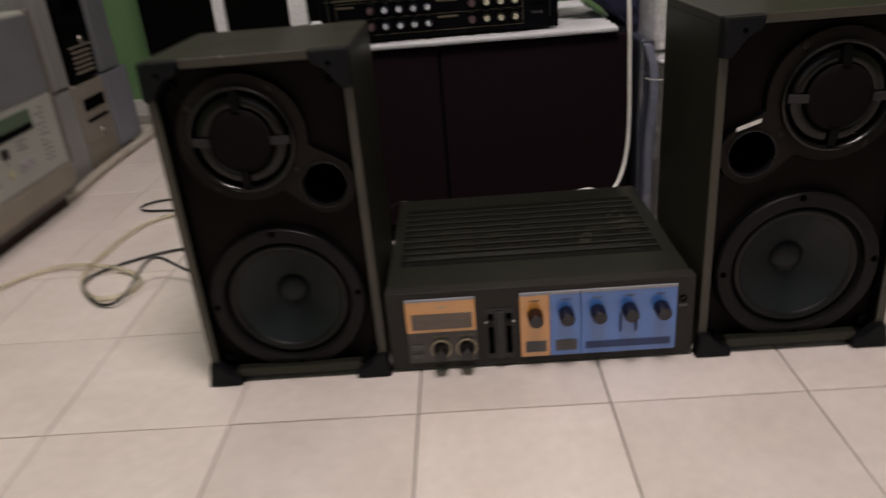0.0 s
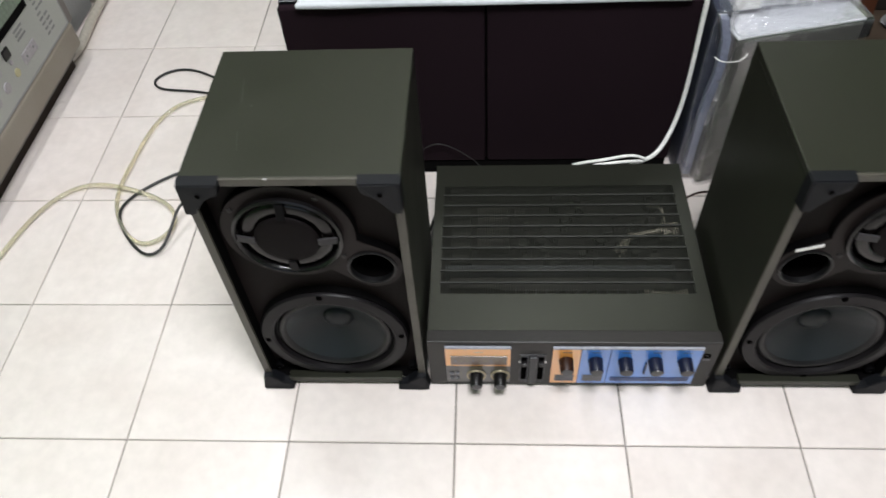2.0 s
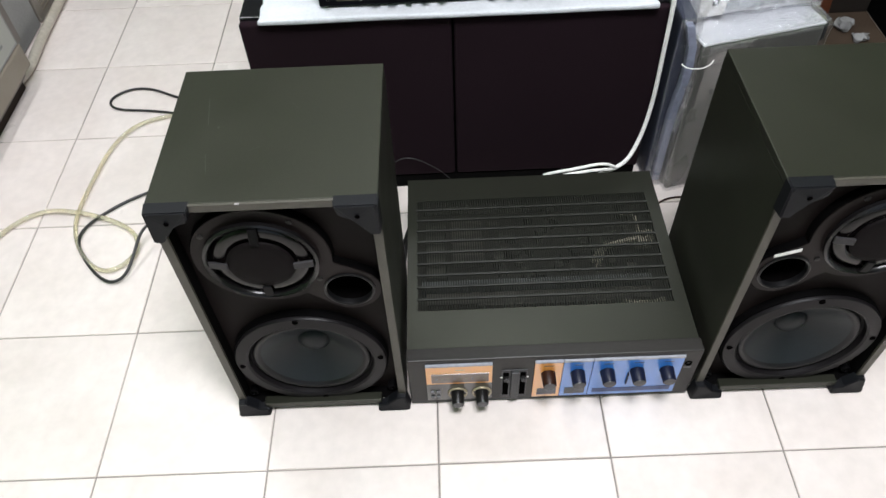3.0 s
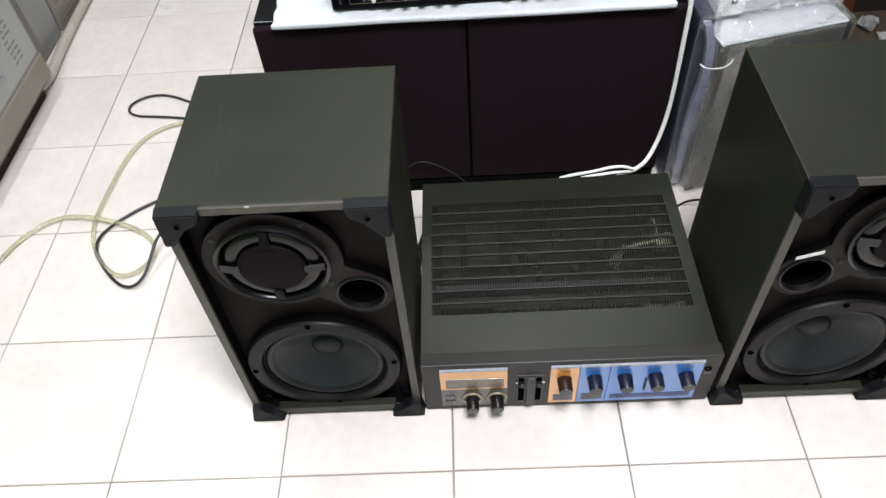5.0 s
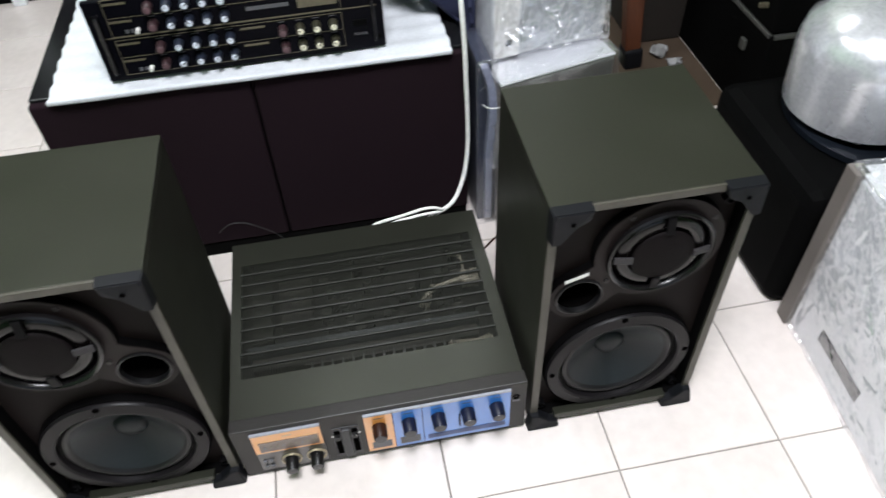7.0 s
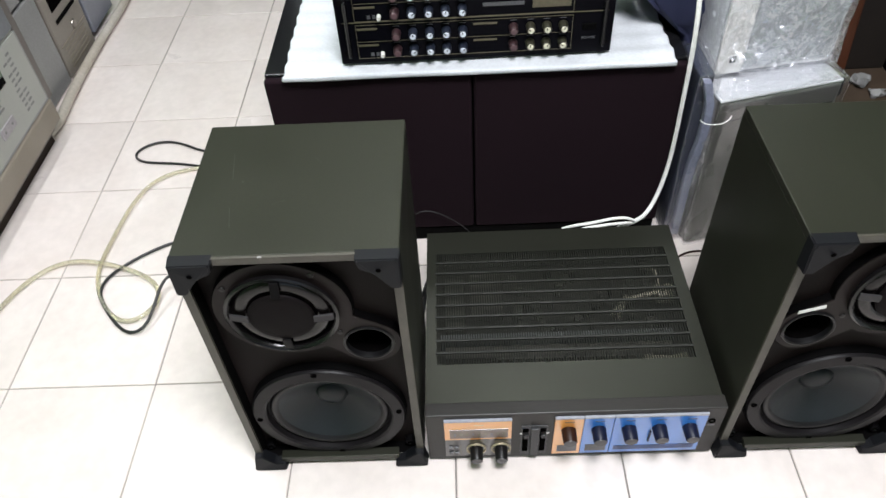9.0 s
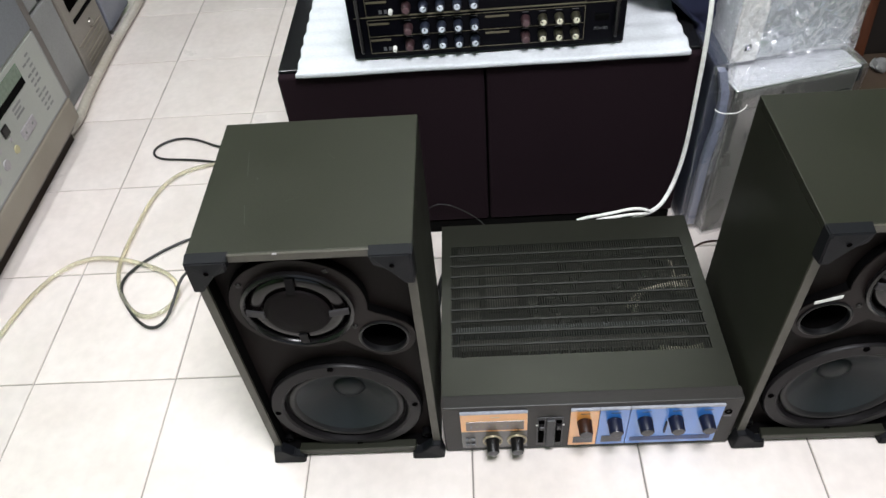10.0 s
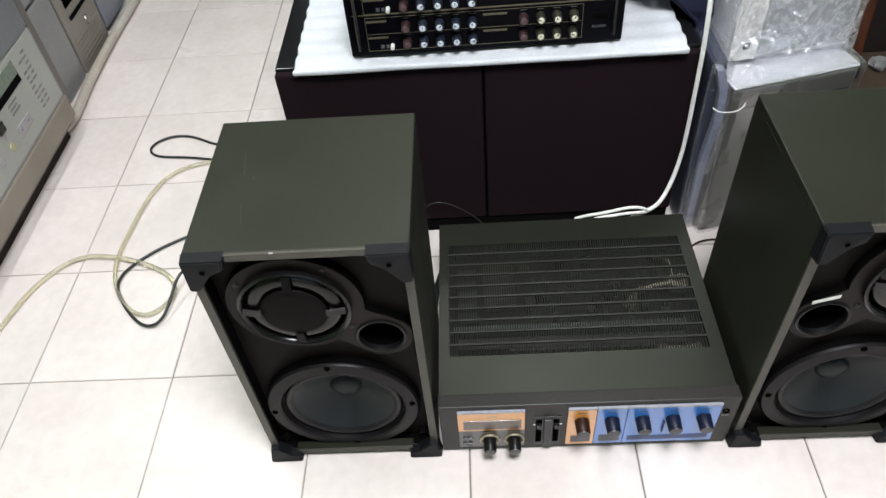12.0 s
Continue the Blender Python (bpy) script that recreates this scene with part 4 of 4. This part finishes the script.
# ---- things on the right ----
stand = thing("wooden_stand", "red-brown wooden stand leg with a black foot behind the cases", "stand", 1.07, 1.2, 0.0065, ry=-5)
leg = box(-0.07, 0.012, -0.02, 0.02, 0.05, 1.0, 0.004)
for v in leg.verts:
    if v.co.z < 0.06 and v.co.x < -0.03:
        v.co.x += 0.038
part("leg", leg, M_WOOD, stand)
part("foot", box(-0.036, 0.018, -0.03, 0.03, 0, 0.06, 0.008), M_CAP, stand, "black plastic foot")
# cardboard, spread further to darken the shaded tiles behind the right speaker
single("cardboard_sheet", crumple(fine_box(0.86, 1.258, 0.96, 1.62, 0.001, 0.006, 8, 0.001), 0.0006, 6), M_CARD, "brown cardboard sheet, widened to stand in for shade on the tiles", "cardboard")
single("cardboard_box", box(1.10, 1.255, 1.30, 1.62, 0.0065, 0.30, 0.004), M_DARKBOX, "dark brown cardboard box on the floor", "box")
single("crumpled_paper", crumple(fine_box(1.136, 1.172, 1.205, 1.235, 0.014, 0.034, 5, 0.003, 0.012), 0.016, 60, 2), M_PCWHITE, "crumpled pale paper on the cardboard", "paper", smooth=20)
single("crumpled_paper", crumple(fine_box(1.165, 1.205, 1.155, 1.185, 0.011, 0.022, 5, 0.003, 0.012), 0.012, 70, 5), M_PCWHITE, "small scrap of pale paper on the cardboard", "paper", smooth=20)


def black_case(x, y, z, w, d, h, rz, label):
    ob = thing("equipment_case", label, "equipment case", x, y, z, rz, group="black equipment cases")
    part("body", box(0, w, 0, d, 0, h, 0.004), M_CASE, ob)
    for a in ((-0.003, 0.008, 0.008, d - 0.008, h - 0.008, h + 0.003), (0.008, w, -0.003, 0.008, h - 0.008, h + 0.003)):
        part("trim", box(*a, 0.002), M_TRIM, ob, "worn aluminium edge trim")
    for k in range(3):
        part("badge", box(-0.003, 0.002, 0.045 + 0.013 * k, 0.056 + 0.013 * k, 0.045 - 0.007 * k, 0.058 - 0.007 * k, 0.001), M_GOLD, ob, "small brass badge")
    part("catch", box(-0.008, 0.004, 0.09, 0.115, h - 0.09, h - 0.06, 0.004), M_TRIM, ob, "small metal catch")
    return ob


black_case(1.262, 0.880, 0, 0.5, 0.62, 0.248, 0, "black equipment case with metal edges on the floor")
black_case(1.262, 0.884, 0.254, 0.5, 0.62, 0.30, 0, "black equipment case stacked on another one")
near = thing("tool_case", "low black case with a dark blue rounded lid", "case", 1.008, 0.285, 0, 0)
part("body", box(0.01, 0.45, 0.0, 0.39, 0, 0.30, 0.03), M_CASE, near)
part("lid", lathe([(0.17, 0), (0.19, 0.004), (0.19, 0.016), (0.175, 0.022), (0.15, 0.014), (0, 0.016)], (0.267, 0.20, 0.30), axis="z", seg=48), M_NAVYPLASTIC, near, "dark blue rounded lid", smooth=40)
bowl = thing("steel_pot", "shiny steel pot wrapped in film", "pot", 1.215, 0.50, 0.316)
part("pot", lathe([(0.0, 0.0), (0.115, 0.0), (0.138, 0.02), (0.145, 0.14), (0.136, 0.18), (0.10, 0.215), (0.05, 0.232), (0, 0.236)], (0, 0, 0), axis="z", seg=40), M_STEELPOT, bowl, smooth=40)
silver = wrapped_case(1.008, -0.285, 0.0, 0.42, 0.548, 0.40, -4.2, M_FILM, "silver equipment wrapped in clear plastic film, on the tiles", 12.0)
part("rail", box(-0.014, 0.014, 0.522, 0.556, 0.0, 0.40, 0.003), M_POST, silver, "grey-brown upright rail")
part("slot", box(-0.0015, 0.004, 0.30, 0.44, 0.06, 0.09, 0.001), M_CASE, silver, "dark slot")


# ---- cables ----
cable("white_cable", [(0.50, 1.0, 0.66), (0.47, 0.85, 0.70), (0.452, 0.69, 0.66), (0.458, 0.66, 0.56), (0.464, 0.662, 0.45), (0.466, 0.665, 0.36), (0.470, 0.668, 0.25), (0.463, 0.662, 0.165), (0.432, 0.626, 0.11), (0.40, 0.60, 0.115), (0.37, 0.60, 0.10), (0.33, 0.61, 0.06), (0.28, 0.62, 0.012), (0.2, 0.63, 0.006), (0.12, 0.64, 0.006)], 0.0046, M_WHITECABLE, "white mains cable hanging beside the cabinet")
cable("black_cable", [(-0.40, 1.04, 0.005), (-0.55, 1.03, 0.005), (-0.66, 1.03, 0.005), (-0.72, 1.08, 0.005), (-0.80, 1.10, 0.005), (-0.86, 1.05, 0.005), (-0.83, 1.0, 0.005), (-0.74, 1.0, 0.005), (-0.66, 0.98, 0.005), (-0.45, 0.93, 0.005)], 0.0031, M_BLACKCABLE, "thin black cable looped on the tiles")
cable("black_cable", [(-0.42, 0.74, 0.005), (-0.6, 0.72, 0.005), (-0.68, 0.695, 0.005), (-0.77, 0.62, 0.005), (-0.80, 0.56, 0.008), (-0.76, 0.49, 0.008), (-0.69, 0.415, 0.005), (-0.645, 0.44, 0.012), (-0.635, 0.52, 0.05), (-0.605, 0.55, 0.07), (-0.55, 0.53, 0.03), (-0.45, 0.5, 0.005), (-0.40, 0.5, 0.005)], 0.0034, M_BLACKCABLE, "black cable in a loop on the tiles")
cable("clear_hose", [(-0.42, 0.98, 0.007), (-0.6, 0.98, 0.007), (-0.68, 0.97, 0.007), (-0.76, 0.94, 0.007), (-0.80, 0.85, 0.007), (-0.81, 0.72, 0.007), (-0.82, 0.6, 0.007), (-0.77, 0.50, 0.007), (-0.70, 0.44, 0.007), (-0.64, 0.50, 0.007), (-0.66, 0.57, 0.007), (-0.74, 0.61, 0.014), (-0.84, 0.64, 0.014), (-0.92, 0.645, 0.007), (-0.985, 0.57, 0.007), (-1.02, 0.45, 0.007), (-1.05, 0.25, 0.007), (-1.1, 0.0, 0.007)], 0.0049, M_HOSE, "yellowed clear plastic hose lying on the tiles", "hose")
cable("grey_conduit", [(-1.19, 0.95, 0.016), (-1.15, 1.05, 0.016), (-1.112, 1.14, 0.016), (-1.106, 1.2, 0.016), (-1.12, 1.3, 0.016), (-1.128, 1.5, 0.016), (-1.13, 1.7, 0.016), (-1.12, 1.9, 0.016), (-1.15, 2.1, 0.016), (-1.2, 2.25, 0.016)], 0.014, M_TRUNK, "grey conduit running along the floor", "conduit")
cable("white_cable", [(0.245, 0.602, 0.098), (0.262, 0.598, 0.109), (0.289, 0.595, 0.1155), (0.324, 0.595, 0.123), (0.352, 0.595, 0.131), (0.377, 0.595, 0.131), (0.394, 0.596, 0.121), (0.400, 0.598, 0.112), (0.375, 0.592, 0.118), (0.345, 0.589, 0.119), (0.31, 0.588, 0.114), (0.27, 0.590, 0.106), (0.235, 0.60, 0.06), (0.2, 0.65, 0.006)], 0.0034, M_WHITECABLE, "white cable end behind the amplifier")
cable("black_cable", [(-0.03, 0.60, 0.004), (-0.05, 0.56, 0.004), (-0.06, 0.5, 0.02), (-0.058, 0.45, 0.03), (-0.065, 0.42, 0.02)], 0.004, M_BLACKCABLE, "short black lead behind the amplifier")
cable("black_cable", [(-0.075, 0.46, 0.004), (-0.066, 0.47, 0.03), (-0.056, 0.485, 0.055), (-0.0475, 0.50, 0.065), (-0.046, 0.51, 0.066)], 0.0028, M_BLACKCABLE, "thin black speaker lead plugged into the amplifier")
cable("thin_wire", [(-0.09, 0.664, 0.085), (-0.07, 0.665, 0.106), (-0.045, 0.665, 0.108), (-0.02, 0.665, 0.097), (0.015, 0.665, 0.07), (0.042, 0.664, 0.044), (0.06, 0.655, 0.015), (0.065, 0.64, 0.003)], 0.0011, M_BLACKCABLE, "thin black wire hanging in front of the cabinet", "wire")
cable("thin_wire", [(0.60, 0.605, 0.003), (0.563, 0.611, 0.003), (0.546, 0.610, 0.003), (0.529, 0.606, 0.003), (0.509, 0.595, 0.003), (0.49, 0.575, 0.003), (0.47, 0.56, 0.003)], 0.0022, M_KNOBRED, "thin dark wire on the tiles", "wire")


# ---- printer and computers along the aisle ----
def office_printer():
    ob = thing("office_printer", "large beige office printer with a display and grey buttons", "printer", -1.066, 1.135, 0)
    # the front looks along +x; its own y runs back along the aisle
    part("body", box(-0.52, -0.004, -0.70, 0, 0.13, 0.56, 0.008), M_BEIGE, ob)
    part("base", box(-0.50, 0.004, -0.697, 0.002, 0.064, 0.131, 0.006), M_BEIGEDARK, ob, "yellowed ledge below the panel")
    part("lower_base", box(-0.49, -0.022, -0.69, -0.006, 0.034, 0.0638, 0.003), M_POST, ob, "brown-grey lower base")
    # its dark colour also stands in for the shade below the base
    part("plinth", box(-0.46, -0.036, -0.68, -0.014, 0, 0.0338), M_PLINTHSHADE, ob, "dark brown plinth with the shade under the base in it")
    for fy in (-0.6, -0.1):
        for fx in (-0.47, -0.13):
            part("foot", lathe([(0.009, 0), (0.011, 0.035), (0, 0.035)], (fx, fy, 0), axis="z", seg=16), M_FLANGE, ob)
    part("corner_post", box(-0.10, -0.006, 0.0005, 0.034, 0.12, 0.56, 0.006), M_POST, ob, "brown-grey rounded corner post")
    pan = part("control_panel", box(-0.004, 0.0, -0.69, -0.004, 0.134, 0.335, 0.002), M_BEIGE, ob, "pale control panel")
    part("panel_border", box(-0.0035, 0.0008, -0.69, -0.004, 0.1335, 0.1385, 0.0006), M_PCWHITE, pan)
    part("panel_border", box(-0.0035, 0.0008, -0.0085, -0.0035, 0.139, 0.335, 0.0006), M_PCWHITE, pan)
    part("display", box(-0.001, 0.0015, -0.33, -0.130, 0.268, 0.322, 0.001), M_LCD, pan, "grey-green display")
    part("display_shade", box(0.0012, 0.0022, -0.33, -0.132, 0.268, 0.287, 0.0004), M_CASE, pan, "dark lower strip of the display")
    part("upper_panel", box(-0.004, 0.0, -0.69, -0.004, 0.342, 0.55, 0.002), M_PCGREY, ob, "grey upper panel")
    rnd = random.Random(21)
    for k in range(11):
        for y0, y1 in ((-0.112, -0.092), (-0.088, -0.066)):
            if rnd.random() < 0.85:
                part("print_line", box(0.0, 0.0006, y0 + rnd.uniform(0, 0.006), y1, 0.166 + 0.0142 * k, 0.1715 + 0.0142 * k), M_PRINT, pan)
    for k in range(3):
        part("print_line", box(0.0, 0.0006, -0.228, -0.183 - 0.008 * (k % 2), 0.228 + 0.011 * k, 0.2335 + 0.011 * k), M_PRINT, pan)
    pill = part("rocker_button", box(-0.001, 0.003, -0.245, -0.172, 0.175, 0.203, 0.0019), M_BUTTON, pan, "long grey-violet rocker button")
    for dy in (-0.228, -0.190):
        part("button_mark", box(0.003, 0.0036, dy - 0.003, dy + 0.003, 0.186, 0.192), M_PRINT, pill)
    for by, bz, r, mat, word in ((-0.288, 0.214, 0.006, M_BUTTON, "small violet button"), (-0.286, 0.184, 0.011, M_YELLOW, "pale yellow button"), (-0.345, 0.184, 0.014, M_BUTTON, "round grey button"), (-0.345, 0.225, 0.011, M_BUTTON, "round grey button"), (-0.40, 0.184, 0.014, M_BUTTON, "round grey button")):
        part("button", lathe([(0, 0.003), (r * 0.9, 0.0025), (r, 0)], (0, by, bz), axis="x", seg=20), mat, pan, word, smooth=40)
    part("start_button", box(-0.001, 0.004, -0.304, -0.274, 0.226, 0.252, 0.003), M_KNOB, pan, "dark button")
    return ob


office_printer()


def computer(name, y0, y1, z0, z1, mat, label, x=-1.155, bays=True):
    ob = thing(name, label, "computer", x, y0, z0, group="row of stacked computers")
    w, h = y1 - y0, z1 - z0
    part("case", box(-0.42, -0.012, 0.002, w - 0.002, 0, h, 0.004), mat, ob)
    part("front", box(-0.012, 0.0, 0.004, w - 0.004, 0.004, h - 0.004, 0.004), mat, ob)
    if 0 < z0 < 0.1:
        for fx in (-0.36, -0.05):
            for fy in (0.03, w - 0.03):
                part("foot", lathe([(0.014, -z0), (0.016, 0.001), (0, 0.001)], (fx, fy, 0), axis="z", seg=16), M_FLANGE, ob)
    if bays:
        part("drive_bay", box(-0.002, 0.002, w * 0.2, w * 0.85, h * 0.68, h * 0.82, 0.001), M_HOLE, ob)
        part("bezel_ridge", box(-0.001, 0.003, w * 0.06, w * 0.94, h * 0.335, h * 0.35, 0.001), M_BEIGEDARK, ob)
        part("drive_slot", box(-0.002, 0.003, w * 0.2, w * 0.85, h * 0.55, h * 0.59, 0.001), M_CASE, ob)
        part("power_button", lathe([(0, 0.006), (0.012, 0.005), (0.014, 0)], (0, w * 0.6, h * 0.40), axis="x", seg=20), M_STEEL, ob, "shiny power button", smooth=40)
        for k in range(5):
            part("vent_slat", box(-0.001, 0.002, w * 0.15, w * 0.85, h * (0.08 + 0.05 * k), h * (0.1 + 0.05 * k)), M_BEIGEDARK, ob)
    return ob


computer("desktop_computer", 1.20, 1.425, 0.0, 0.292, M_PCWHITE, "pale grey computer case on the floor", bays=False)
computer("desktop_computer", 1.43, 1.655, 0.0, 0.292, M_PCTAN, "tan computer case with a shiny power button on the floor")
computer("desktop_computer", 1.665, 1.86, 0.02, 0.292, M_PCBLUE, "blue-grey computer case on rubber feet", bays=False)
for k in range(3):
    computer("slim_computer", 1.22 + 0.07 * k, 1.285 + 0.07 * k, 0.294, 0.62, M_PCWHITE, "slim pale computer case standing on another", bays=False)
computer("desktop_computer", 1.46, 1.64, 0.294, 0.62, M_CASE, "black computer case stacked on another")
computer("desktop_computer", 1.66, 1.81, 0.294, 0.64, M_PCGREY, "grey computer case stacked on another", bays=False)


def display_cabinet():
    ob = thing("display_cabinet", "dark display cabinet with white metal posts by the wall", "cabinet", -1.19, 2.02, 0)
    part("body", box(0.055, 1.6, 0.03, 0.24, 0, 1.5, 0.003), M_CASE, ob)
    for x0, x1 in ((0.352, 0.395), (0.645, 0.715), (1.1, 1.14)):
        part("post", box(x0, x1, 0, 0.03, 0.0, 1.5, 0.003), M_ALU, ob, "white metal post")
    return ob


display_cabinet()
# a cloth bag slumped between the cabinet and the upper case, its folds slanting
bag = fine_box(0.474, 0.512, 0.775, 0.95, 0.394, 0.60, 10, 0.008, 0.02)
for v in bag.verts:
    if v.co.x < 0.49:
        v.co.x -= max(0.0, v.co.z - 0.452) * 1.05
    else:
        v.co.x = min(v.co.x, 0.517 - (v.co.y - 0.712) * 0.14)
    v.co.y += 0.007 * math.sin((v.co.x * 1.0 + v.co.z * 0.75) * 260)
single("cloth_bag", crumple(bag, 0.006, 22, 3.0), M_NAVY, "crumpled dark blue cloth bag slumped beside the cabinet", "bag", smooth=60)

# ---- floor tiles ----
rnd = random.Random(11)
tile_meshes = []
for k in range(3):
    g = 0.0012 + 0.0002 * k
    bm = box(g, STEP - g, g, STEP - g, -0.008, 0.0, 0.0)
    bmesh.ops.bevel(bm, geom=[e for e in bm.edges if min(v.co.z for v in e.verts) > -0.001], offset=0.0012, segments=1, affect="EDGES")
    bm.transform(Matrix.Translation((-STEP / 2, -STEP / 2, 0)))
    tile_meshes.append(mesh_of("tile", bm, M_TILE))
for i in range(-6, 8):
    for j in range(-10, 8):
        if j * STEP + STEP > Y1:
            continue
        ob = new("tile", tile_meshes[rnd.randrange(3)])
        ob.parent = floor
        ob.matrix_basis = pose(i * STEP + STEP / 2, j * STEP + STEP / 2, rnd.uniform(-0.0004, 0.0), rnd.uniform(-0.06, 0.06), rnd.uniform(-0.06, 0.06), rnd.uniform(-0.12, 0.12) + 90 * rnd.randrange(4))
